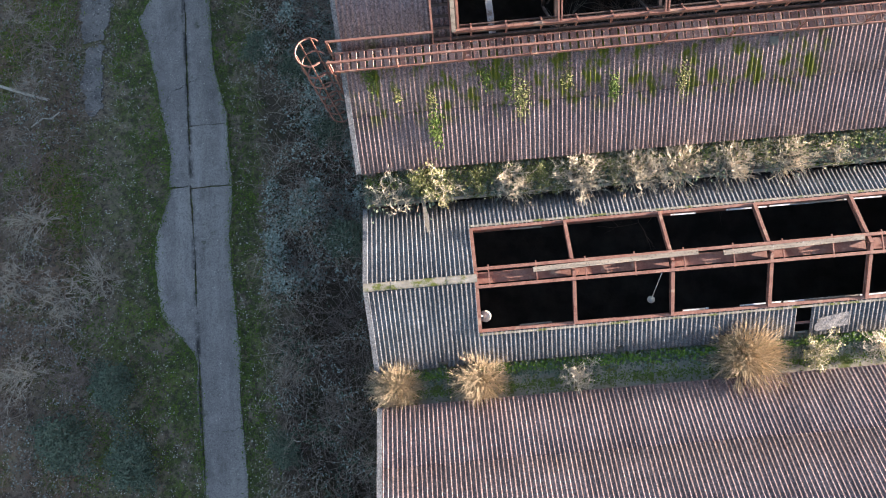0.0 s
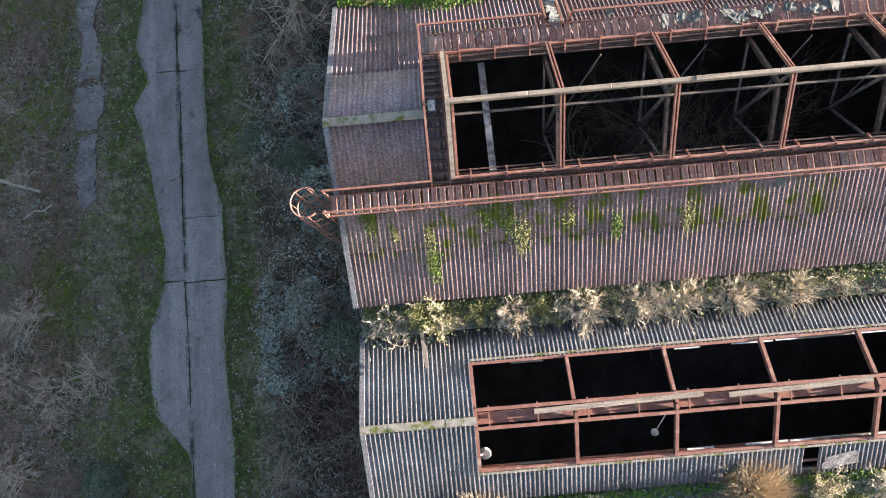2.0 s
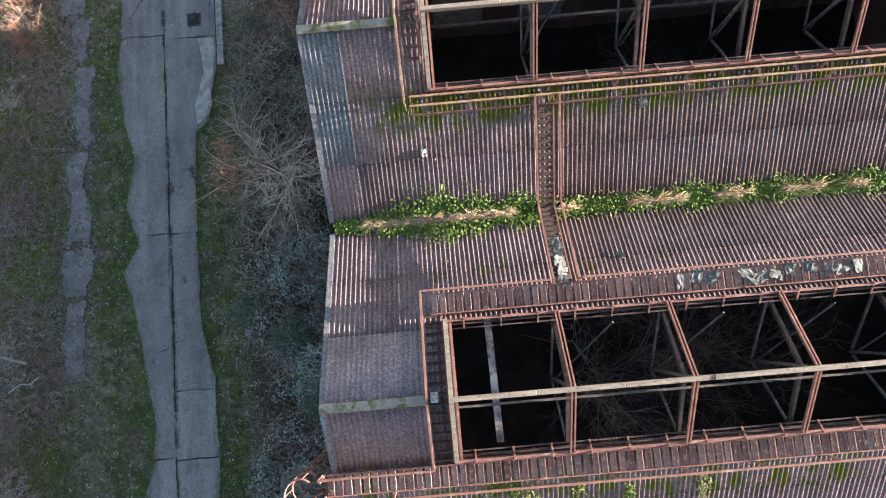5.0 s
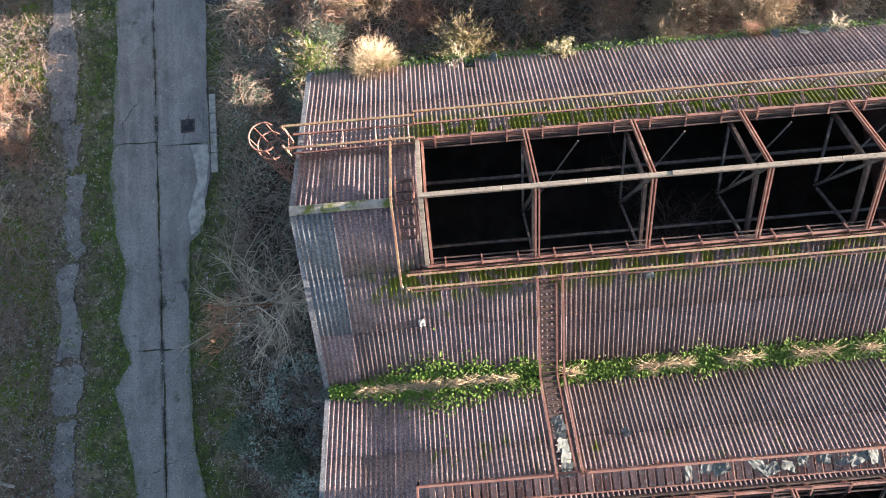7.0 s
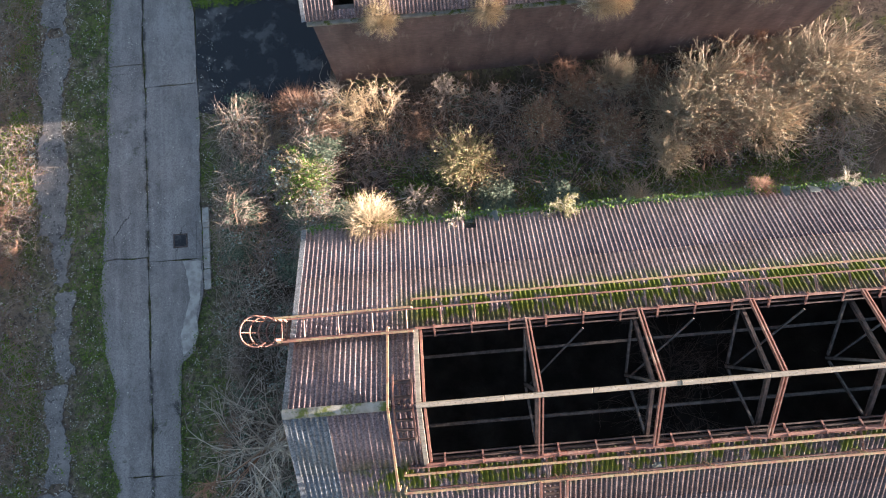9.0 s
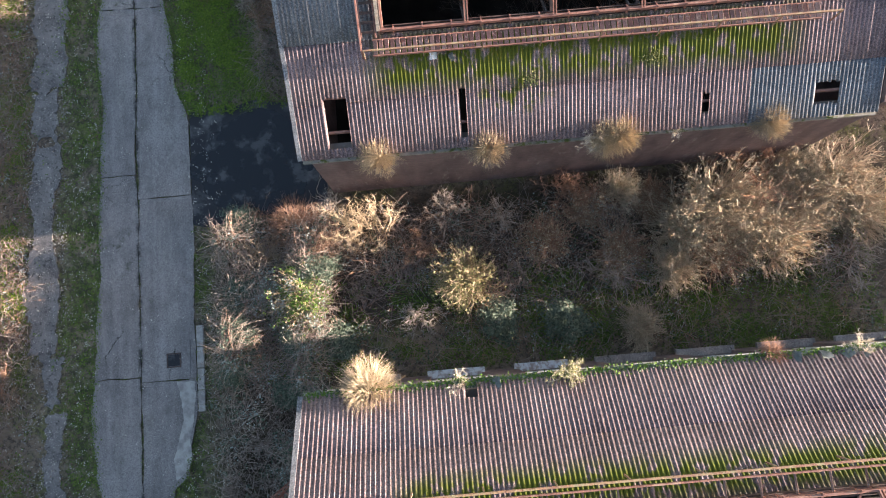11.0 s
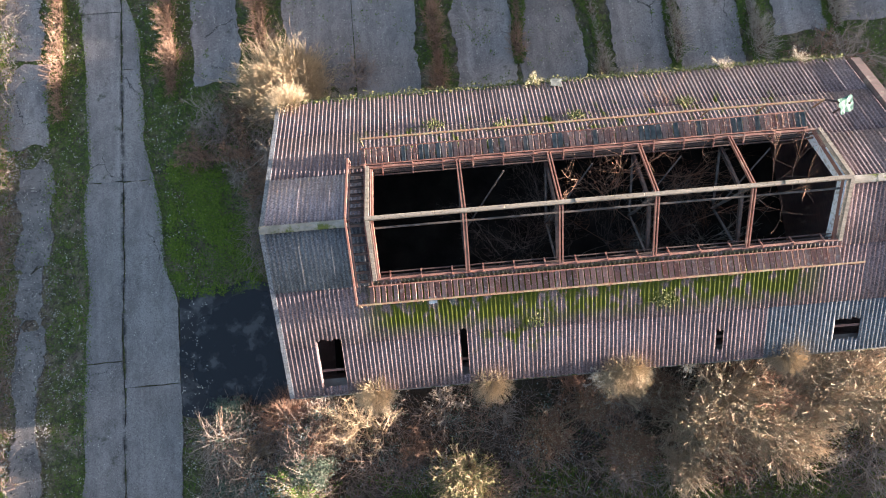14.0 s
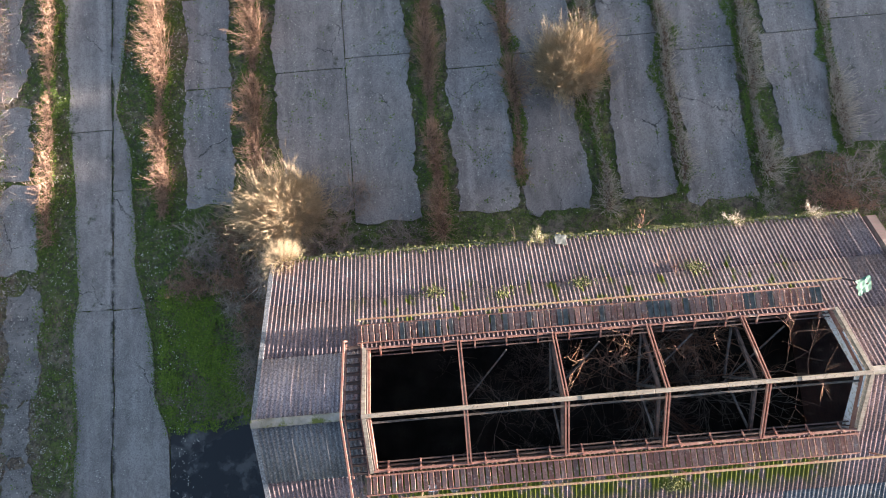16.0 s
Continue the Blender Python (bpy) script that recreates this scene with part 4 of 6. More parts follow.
tagged(part("lamp_globe", bm, panel_pale), "dusty white globe lamp hanging inside the opening", "lamp")
bm = bmesh.new()
bmesh.ops.create_uvsphere(bm, u_segments=14, v_segments=8, radius=0.13, matrix=Matrix.Translation((6.75, 0.15, 7.4)))
tube(bm, [(6.75, 0.15, 7.4), (6.75, 1.02, 8.97)], 0.015, 6)
tagged(part("lamp_globe", bm, panel_pale), "small white globe lamp on a rod inside the opening", "lamp")

# ---- walkways, rails, ladders ----
tread_bm = bmesh.new()
box(tread_bm, -0.085, 0.075, -0.27, 0.27, -0.012, 0.008)
box(tread_bm, 0.062, 0.085, -0.27, 0.27, -0.012, 0.05)
TREAD = bpy.data.meshes.new("tread")
tread_bm.to_mesh(TREAD)
tread_bm.free()
TREAD.materials.append(deck_steel)
TREAD_DARK = TREAD.copy()
TREAD_DARK.materials.clear()
TREAD_DARK.materials.append(steel_dark)
TREAD_PALE = TREAD.copy()
TREAD_PALE.materials.clear()
TREAD_PALE.materials.append(felt)


def treads(parent, pts, step, turn, rng, sx=1.0, sy=1.0, mesh=None, patchy=0.0):
    """Treads along the polyline pts."""
    for p, q in zip(pts, pts[1:]):
        p, q = Vector(p), Vector(q)
        n = max(1, int((q - p).length / step))
        pitch = math.atan2(q.z - p.z, math.hypot(q.x - p.x, q.y - p.y))
        for i in range(n):
            c = p.lerp(q, (i + 0.5) / n)
            ob = part("tread", TREAD if rng.random() < patchy else mesh or TREAD, None, parent)
            ob.matrix_parent_inverse = parent.matrix_world.inverted()
            ob.matrix_basis = Matrix.Translation(c - Vector(parent.location) + Vector((0, 0, rng.uniform(-0.01, 0.01)))) @ Matrix.Rotation(turn, 4, "Z") @ Matrix.Rotation(-pitch + rng.uniform(-0.16, 0.02), 4, "Y") @ Matrix.Diagonal((sx, sy, 1, 1))
            ob.matrix_parent_inverse = Matrix()


def railing(parent, pts, foot, posts, w=0.06, mat=None):
    """A handrail along pts with posts down by foot."""
    o = Vector(parent.location)
    bm = bmesh.new()
    for p, q in zip(pts, pts[1:]):
        beam(bm, Vector(p) - o, Vector(q) - o, w, w)
    part("handrail", bm, mat or steel, parent)
    for p, q in zip(pts, pts[1:]):
        n = max(1, int((Vector(q) - Vector(p)).length / posts))
        for i in range(n + 1):
            c = Vector(p).lerp(Vector(q), i / n) - o
            bm = bmesh.new()
            beam(bm, c, c - Vector((0, 0, foot)), 0.045, 0.045)
            part("post", bm, mat or steel, parent)


def walkway(label, pts, rails, turn=0.0, half=0.29, step=0.245, foot=0.75, sx=1.0, sy=1.0, stringers=True, mesh=None, patchy=0.0, rail=None):
    top = thing("roof_walkway", label, "walkway", pts[0], "roof walkways")
    bpy.context.view_layer.update()
    rng = random.Random(label)
    o = Vector(pts[0])
    if stringers:
        for s in (-1, 1):
            bm = bmesh.new()
            off = Vector((0, s * half, -0.03)) if turn == 0 else Vector((s * half, 0, -0.03))
            for p, q in zip(pts, pts[1:]):
                beam(bm, Vector(p) + off - o, Vector(q) + off - o, 0.045, 0.09)
            part("stringer", bm, steel, top)
    treads(top, pts, step, turn, rng, sx, sy, mesh, patchy)
    for r in rails:
        railing(top, r, foot, 1.9, 0.06, rail)
    return top


H90 = math.pi / 2
# hall b
walkway("rusty slatted roof walkway with handrail beside the rooflight", [(-3.0, 8.1, 11.0), (16.8, 8.1, 11.0)], [[(-3.1, 7.78, 11.75), (17.0, 7.78, 11.75)], [(-3.1, 8.42, 11.75), (0.05, 8.42, 11.75)]])
walkway("rusty slatted roof walkway with torn felt scraps", [(0.3, 12.92, 10.85), (16.8, 12.92, 10.85)], [[(0.05, 13.3, 11.4), (3.75, 13.3, 11.4)], [(4.7, 13.3, 11.4), (17.0, 13.3, 11.4)]])
walkway("steep rusty step ladder over the roof ridge", [(0.33, 8.4, 10.92), (0.33, 10.32, 12.15), (0.33, 12.7, 10.75)], [[(0.05, 8.45, 11.75), (0.05, 10.32, 12.75), (0.05, 13.3, 11.4)]], H90, 0.27, 0.3, 0.6, 0.55, 0.9, mesh=TREAD_DARK)
# between b and c
walkway("rusty plank walkway crossing the roof valley", [(4.25, 13.2, 10.75), (4.25, 15.8, 9.2), (4.25, 18.6, 10.9)], [[(3.88, 13.2, 11.35), (3.88, 15.8, 9.95), (3.88, 18.7, 11.55)], [(4.6, 13.2, 11.35), (4.6, 15.8, 9.95), (4.6, 18.7, 11.55)]], H90, 0.26, 0.2, 0.65, 0.85, 0.8, mesh=TREAD_DARK)
# hall c
walkway("rusty roof walkway with handrail above moss", [(0.3, 18.95, 10.9), (16.9, 18.95, 10.9)], [[(0.2, 18.72, 11.5), (17.0, 18.72, 11.5)], [(0.2, 19.12, 11.2), (17.0, 19.12, 11.2)]], step=1.05, sx=0.25, rail=steel_lichen)
walkway("rusty roof walkway ending at a caged ladder", [(-2.9, 23.4, 10.95), (16.9, 23.4, 10.95)], [[(-3.05, 23.72, 11.65), (0.75, 23.72, 11.65)], [(-3.0, 23.05, 11.65), (0.75, 23.05, 11.65)], [(0.75, 23.95, 11.3), (17.0, 23.95, 11.3)]], step=0.95, sx=0.25, rail=steel_lichen)
walkway("narrow step ladder with rail over the roof ridge", [(0.38, 20.0, 11.5), (0.38, 21.12, 12.25), (0.38, 21.9, 11.85)], [[(0.05, 18.8, 11.55), (0.02, 21.12, 12.7), (0.05, 23.2, 11.5)]], H90, 0.25, 0.3, 0.6, 0.6, 0.85, mesh=TREAD_DARK, rail=steel_lichen)
# hall d
walkway("rusty slatted roof walkway with handrail over moss", [(0.4, 38.5, 8.4), (16.2, 38.5, 8.4)], [[(0.1, 38.15, 8.95), (16.6, 38.15, 8.95)]], step=0.2, sx=0.85, rail=steel_lichen)
walkway("rusty slatted roof walkway with peeling sheet covering", [(0.4, 43.3, 8.35), (15.9, 43.3, 8.35)], [[(0.5, 43.75, 8.9), (16.3, 43.75, 8.9)]], step=0.2, sx=0.85, mesh=TREAD_PALE, patchy=0.6, rail=steel_lichen)
walkway("dark steel step ladder with bright rail over the ridge", [(0.3, 38.8, 8.6), (0.3, 40.8, 9.68), (0.3, 43.0, 8.5)], [[(0.05, 38.15, 8.95), (0.0, 40.8, 10.1), (0.05, 43.1, 8.95)]], H90, 0.25, 0.3, 0.6, 0.6, 0.85, mesh=TREAD_DARK)


def caged_ladder(y, z, label):
    top = thing("caged_ladder", label, "ladder", (-3.05, y, 0.0), "caged ladders")
    for s in (-1, 1):
        bm = bmesh.new()
        beam(bm, (0, s * 0.28, -0.1), (0, s * 0.28, z + 0.75), 0.05, 0.07)
        part("stringer", bm, steel, top)
    rung = bmesh.new()
    tube(rung, [(0, -0.27, 0), (0, 0.27, 0)], 0.014, 6)
    rm = bpy.data.meshes.new("rung")
    rung.to_mesh(rm)
    rung.free()
    rm.materials.append(steel)
    for i in range(int(z / 0.28)):
        part("rung", rm, None, top).location = (0, 0, 0.3 + i * 0.28)
    pts = [(-0.42 - 0.42 * math.cos(a), 0.43 * math.sin(a), 0) for a in np.linspace(-2.3, 2.3, 17)]
    for i in range(7):
        bm = bmesh.new()
        zz = z + 0.85 - i * 0.85
        tube(bm, [(p[0] - 0.1, p[1], zz) for p in pts], 0.028, 5)
        part("hoop", bm, steel, top)
    for j in (2, 5, 8, 11, 14):
        bm = bmesh.new()
        beam(bm, (pts[j][0] - 0.1, pts[j][1], z + 0.9), (pts[j][0] - 0.1, pts[j][1], z - 4.4), 0.04, 0.02)
        part("cage_strap", bm, steel, top)


caged_ladder(8.1, 11.0, "rusty steel ladder with safety hoops at the gable")
caged_ladder(23.4, 10.95, "rusty ladder with bent safety hoops at the gable")

# ---- plants ----


def stick(vs, fs, pts, r0, r1):
    """A three-sided tapering twig along pts."""
    n = len(pts)
    base = len(vs)
    for i, p in enumerate(pts):
        d = (pts[min(i + 1, n - 1)] - pts[max(i - 1, 0)]).normalized()
        s = d.cross(Vector((0.31, 0.2, 0.93))).normalized()
        u = s.cross(d)
        r = r0 + (r1 - r0) * i / (n - 1)
        for a, b in ((1, 0), (-0.5, 0.866), (-0.5, -0.866)):
            v = p + s * (a * r) + u * (b * r)
            vs.append((v.x, v.y, v.z))
    for i in range(n - 1):
        for j in range(3):
            p, q = base + i * 3 + j, base + i * 3 + (j + 1) % 3
            fs.append((p, q, q + 3, p + 3))


def leaf(vs, fs, p, size, rng, flat=0.6):
    a = rng.uniform(0, 2 * math.pi)
    d = Vector((math.cos(a), math.sin(a), rng.uniform(-flat, flat))).normalized()
    s = d.cross(Vector((rng.uniform(-0.5, 0.5), rng.uniform(-0.5, 0.5), 1))).normalized() * (size * 0.36)
    b = len(vs)
    m = p + d * (size * 0.5) + Vector((0, 0, size * 0.12))
    for v in (p, m + s, p + d * size, m - s):
        vs.append((v.x, v.y, v.z))
    fs.append((b, b + 1, b + 2))
    fs.append((b, b + 2, b + 3))


def mesh_of(name, vs, fs, mat):
    me = bpy.data.meshes.new(name)
    me.from_pydata(vs, [], fs)
    me.materials.append(mat)
    return me


def grow(vs, fs, rng, p, d, length, r, depth, kink, droop, ends):
    pts = [p]
    q = d.copy()
    n = 4 if depth else 3
    for i in range(n):
        q = (q + Vector((rng.gauss(0, kink), rng.gauss(0, kink), rng.gauss(0, kink) - droop))).normalized()
        pts.append(pts[-1] + q * (length / n))
    stick(vs, fs, pts, r, r * (0.5 if depth else 0.3))
    if depth:
        for _ in range(rng.randint(3, 5)):
            k = rng.randint(1, n)
            side = (q + Vector((rng.gauss(0, 0.7), rng.gauss(0, 0.7), rng.gauss(0.1, 0.5)))).normalized()
            grow(vs, fs, rng, pts[k], side, length * rng.uniform(0.45, 0.75), r * 0.68, depth - 1, kink, droop, ends)
    else:
        ends.append(pts[-1])
        ends.append(pts[-2])


def spiky(seed, n, mat, flat=0.25, r=0.0065):
    """A ball of straight dry stems, about 1 m across the radius."""
    rng = random.Random(seed)
    vs, fs = [], []
    for _ in range(n):
        a, e = rng.uniform(0, 2 * math.pi), rng.uniform(0.02, 1.0) ** (1.2 if flat > 0.2 else 0.9)
        d = Vector((math.cos(a) * (1 - e * e) ** 0.5, math.sin(a) * (1 - e * e) ** 0.5, e))
        p = Vector((rng.gauss(0, 0.09), rng.gauss(0, 0.09), 0))
        ln = rng.uniform(0.55, 1.05)
        pts = [p]
        for _ in range(3):
            d = (d + Vector((rng.gauss(0, 0.12), rng.gauss(0, 0.12), -0.05))).normalized()
            pts.append(pts[-1] + d * ln / 3)
        stick(vs, fs, pts, r, r * 0.4)
        for _ in range(2):
            stick(vs, fs, [pts[2], pts[2] + (d + Vector((rng.gauss(0, 0.4), rng.gauss(0, 0.4), rng.gauss(0, 0.4)))).normalized() * rng.uniform(0.15, 0.4)], r * 0.7, r * 0.3)
    return mesh_of("branchwork", vs, fs, mat)


def dome(seed, n, mat, r=0.007, spread=0.16, sides=4):
    """A dome of fine wavy twigs, about 1 m across the radius; returns the mesh and the twig ends."""
    rng = random.Random(seed)
    vs, fs, ends = [], [], []
    for _ in range(n):
        a, e = rng.uniform(0, 2 * math.pi), rng.uniform(0.08, 1.0)
        d = Vector((math.cos(a) * (1 - e * e) ** 0.5, math.sin(a) * (1 - e * e) ** 0.5, e + 0.25)).normalized()
        pts = [Vector((rng.gauss(0, spread), rng.gauss(0, spread), 0))]
        ln = rng.uniform(0.5, 1.0) * (0.8 + 0.35 * noise.noise(Vector((math.cos(a) * 1.8, math.sin(a) * 1.8, e * 2 + seed))))
        for _ in range(4):
            d = (d + Vector((rng.gauss(0, 0.16), rng.gauss(0, 0.16), rng.gauss(-0.03, 0.1)))).normalized()
            pts.append(pts[-1] + d * ln / 4)
        stick(vs, fs, pts, r, r * 0.4)
        for _ in range(sides):
            q = pts[rng.randint(2, 4)]
            tip = q + (d + Vector((rng.gauss(0, 0.5), rng.gauss(0, 0.5), rng.gauss(0.1, 0.4)))).normalized() * rng.uniform(0.08, 0.26)
            stick(vs, fs, [q, tip], r * 0.6, r * 0.3)
            ends.append(tip)
    return mesh_of("branchwork", vs, fs, mat), ends


def shrub(seed, stems, depth, mat, lean=0.8, kink=0.16, droop=0.02, r=0.03):
    """A branching bare shrub about 1 m high; returns the mesh and the twig ends."""
    rng = random.Random(seed)
    vs, fs, ends = [], [], []
    for i in range(stems):
        a = 2 * math.pi * (i + rng.random()) / stems
        d = Vector((math.cos(a) * lean * rng.uniform(0.2, 1), math.sin(a) * lean * rng.uniform(0.2, 1), 1)).normalized()
        grow(vs, fs, rng, Vector((rng.gauss(0, 0.04), rng.gauss(0, 0.04), -0.05)), d, rng.uniform(0.4, 0.6), r, depth, kink, droop, ends)
    return mesh_of("branchwork", vs, fs, mat), ends


def leaves_at(seed, ends, per, size, spread, mat, keep=1.0):
    rng = random.Random(seed)
    vs, fs = [], []
    for e in ends:
        if rng.random() > keep:
            continue
        for _ in range(per):
            leaf(vs, fs, e + Vector((rng.gauss(0, spread), rng.gauss(0, spread), rng.gauss(0, spread))), size * rng.uniform(0.6, 1.3), rng, 0.8)
    return mesh_of("foliage", vs, fs, mat)


def set_plant(name, label, category, at, scale, meshes, group, seed, squash=1.0):
    ob = thing(name, label, category, at, group)
    ob.rotation_euler = (0, 0, random.Random(seed).uniform(0, 6.28))
    ob.scale = (scale, scale, scale * squash)
    for nm, me in meshes:
        part(nm, me, None, ob)
    return ob


TAN = [spiky(s, 900, twig_straw, 0.25, 0.0066) for s in (1, 2)]
TANG = [shrub(s, 10, 3, twig_bleached, 1.4, 0.2, 0.01, 0.019) for s in (23, 24)]
ASHG = shrub(25, 10, 3, twig_bleached, 1.4, 0.2, 0.01, 0.018)
OLIVE_G = leaves_at(66, TANG[0][1], 2, 0.06, 0.05, leaf_lime, 0.5)
GREEN_G = leaves_at(67, ASHG[1], 4, 0.07, 0.06, leaf_olive, 0.7)
TAND = dome(5, 230, twig_bleached, 0.013, 0.16, 6)[0]
TANBIG = dome(4, 2300, twig_gold, 0.0048, 0.22, 5)[0]
ASHB = shrub(13, 13, 3, twig_ash, 1.5, 0.16, 0.01, 0.012)
DOME = [dome(71, 300, twig_brown, 0.0085, 0.12, 8), dome(72, 300, twig_brown, 0.0085, 0.12, 8), dome(73, 260, twig_orange, 0.0085, 0.12, 7), dome(75, 210, twig_tan, 0.009, 0.10, 7)]
SPECK = [leaves_at(74 + i, DOME[i][1], 2, 0.024, 0.03, leaf_speck, 0.8) for i in (0, 1, 2)]
LIME_L = leaves_at(79, DOME[3][1], 2, 0.042, 0.035, leaf_lime, 0.8)
RUST = [spiky(s, 500, twig_orange) for s in (3,)]
GREYB = [shrub(11, 10, 3, twig_grey, 1.2, 0.18, 0.01, 0.013), shrub(12, 11, 3, twig_grey, 1.5, 0.16, 0.01, 0.013)]
TANB = [shrub(21, 8, 4, twig_tan, 1.2, 0.2, 0.01, 0.0085), shrub(22, 7, 4, twig_tan, 1.1, 0.2, 0.01, 0.0085)]
RUSTB = [shrub(31, 6, 4, twig_orange, 1.2, 0.2, 0.01, 0.013), shrub(32, 6, 4, twig_orange, 1.3, 0.2, 0.01, 0.013)]
PALEB = [shrub(41, 5, 2, twig_ash, 1.4, 0.25, 0.0, 0.010)]
DARKB = [shrub(51, 12, 3, twig_dark, 1.5, 0.22, 0.02, 0.013)]
GREEN_L = leaves_at(62, [e for e in DOME[3][1] if noise.noise(e * 2.2) > -0.08], 4, 0.04, 0.045, leaf_green, 0.9)
TEAL_L = leaves_at(65, [e for e in DOME[3][1] if noise.noise(e * 2.2) < -0.22], 3, 0.04, 0.04, leaf_blue, 0.8)
IVY_L = leaves_at(63, GREYB[0][1], 6, 0.06, 0.09, leaf_dark, 0.9)
RUST_L = leaves_at(64, RUSTB[0][1], 2, 0.035, 0.03, leaf_brown, 0.4)

# scrub rooted in the gutters: x, y, z, radius, kind
VALLEY_SHRUBS = (
    (-2.0, 4.6, 8.0, 1.0, "tanb"), (-1.3, 4.5, 8.0, 1.05, "tanb"), (-0.1, 4.5, 8.0, 1.1, "olive"), (-0.7, 4.8, 8.0, 0.9, "green"), (2.2, 4.6, 8.0, 1.0, "pale"), (2.4, 4.5, 8.0, 0.8, "tangrey"),
    (4.7, 4.6, 8.0, 1.0, "tangrey"), (3.9, 4.7, 8.0, 0.8, "grey"), (7.0, 4.5, 8.0, 1.1, "tanb"), (6.5, 4.6, 8.0, 0.95, "tangrey"), (7.9, 4.6, 8.0, 1.05, "tan"), (9.7, 4.5, 8.0, 0.95, "tangrey"),
    (10.6, 4.8, 8.0, 0.8, "olive"), (11.6, 4.6, 8.0, 1.0, "tan"), (13.2, 4.6, 8.0, 0.9, "tanb"), (3.2, 4.6, 8.0, 0.7, "green"), (5.8, 4.7, 8.0, 0.8, "olive"), (8.8, 4.6, 8.0, 0.8, "grey"),
    (1.2, 4.7, 8.0, 0.7, "green"))
SOUTH_GUTTER_SHRUBS = (
    (-2.2, -2.0, 7.5, 0.95, "tan"), (0.55, -2.0, 7.5, 1.05, "tan"), (3.9, -2.2, 7.5, 0.8, "pale"), (3.7, -2.1, 7.5, 0.7, "grey"), (9.6, -2.0, 7.5, 1.4, "tan"), (11.9, -2.1, 7.5, 0.9, "olive"),
    (14.2, -2.1, 7.5, 0.9, "tanb"))
EAVE_SHRUBS = (
    (-0.6, 26.75, 8.1, 1.05, "tan"), (2.35, 26.75, 8.15, 0.6, "tanb"), (6.0, 26.75, 8.15, 0.75, "olive"), (12.7, 26.8, 8.15, 0.5, "rust"), (15.6, 26.8, 8.15, 0.6, "pale"))
D_EAVE_SHRUBS = (
    (0.1, 35.25, 6.1, 0.85, "tan"), (4.3, 35.25, 6.1, 0.8, "tan"), (8.4, 35.3, 6.1, 0.8, "tanb"), (8.7, 35.2, 6.1, 0.8, "tan"), (9.3, 35.3, 6.1, 0.85, "tan"), (15.0, 35.3, 6.1, 0.8, "tan"),
    (11.4, 35.3, 6.1, 0.45, "tanb"), (-2.5, 46.25, 6.1, 0.85, "tan"), (7.0, 46.35, 6.15, 0.55, "olive"), (14.4, 46.35, 6.15, 0.5, "pale"), (17.4, 46.35, 6.15, 0.5, "pale"))
for i, (x, y, z, r, kind) in enumerate(VALLEY_SHRUBS + SOUTH_GUTTER_SHRUBS + EAVE_SHRUBS + D_EAVE_SHRUBS):
    ms = {"tan": [("branchwork", TAND if i < len(VALLEY_SHRUBS) else TAN[i % 2])], "rust": [("branchwork", RUST[0])], "tanb": [("branchwork", TANG[i % 2][0])], "green": [("branchwork", ASHG[0]), ("foliage", GREEN_G)], "olive": [("branchwork", TANG[0][0]), ("foliage", OLIVE_G)],
          "pale": [("branchwork", ASHG[0])], "grey": [("branchwork", ASHG[0])], "tangrey": [("branchwork", ASHG[0]), ("dry_growth", TAND)]}[kind]
    set_plant("gutter_shrub", {"tan": "ball of dry tan stems rooted in the gutter", "rust": "russet twiggy tuft on the eave", "tanb": "bare tan shrub rooted in the gutter", "green": "low leafy green shrub rooted in the gutter", "olive": "half-bare olive shrub rooted in the gutter",
                               "pale": "bleached bare twigs rooted in the gutter", "grey": "bare grey shrub rooted in the gutter", "tangrey": "grey and tan dry shrub in the gutter"}[kind],
              "shrub", (x, y, z), r * (1.12 if kind in ("tan", "rust") else 1.15), ms, "shrubs in the gutters", i)

# trees and bushes on the ground: x, y, height, kind
COURT_WEST = (
    (-4.3, 30.6, 3.2, "green"), (-6.0, 32.7, 2.9, "tanmound"), (-4.5, 34.0, 2.0, "rustball"), (-0.9, 33.4, 3.7, "tanb"), (-2.9, 35.0, 2.4, "pale"), (3.1, 30.8, 3.5, "olive"),
    (0.9, 29.3, 2.4, "grey"), (6.9, 32.3, 3.2, "rustmound"), (5.0, 33.6, 2.1, "grey"), (2.5, 34.2, 2.0, "grey"), 
    (-3.4, 33.2, 1.8, "rusty"), (1.2, 32.6, 1.8, "rusty"), (4.6, 29.0, 2.0, "ivy"), (-7.2, 29.2, 1.5, "ivy"), (-3.0, 28.4, 2.1, "ivy"),
    (-6.6, 34.6, 1.2, "rust"), (-7.4, 27.6, 1.2, "ivy"),
    (-6.9, 31.2, 1.5, "ivy"), (-3.6, 31.8, 1.7, "ivy"), (-6.9, 28.6, 1.2, "ivy"), (-4.6, 28.8, 1.4, "ivy"), (-1.6, 30.6, 1.6, "dark"), (-7.3, 30.2, 1.2, "ivy"), (-6.2, 27.6, 1.1, "dark"), (-7.1, 33.0, 1.0, "dark"), (0.6, 31.4, 1.6, "dark"), (5.4, 31.0, 1.7, "dark"), (-7.0, 34.2, 1.7, "ivy"), (-2.2, 32.8, 1.6, "dark"))
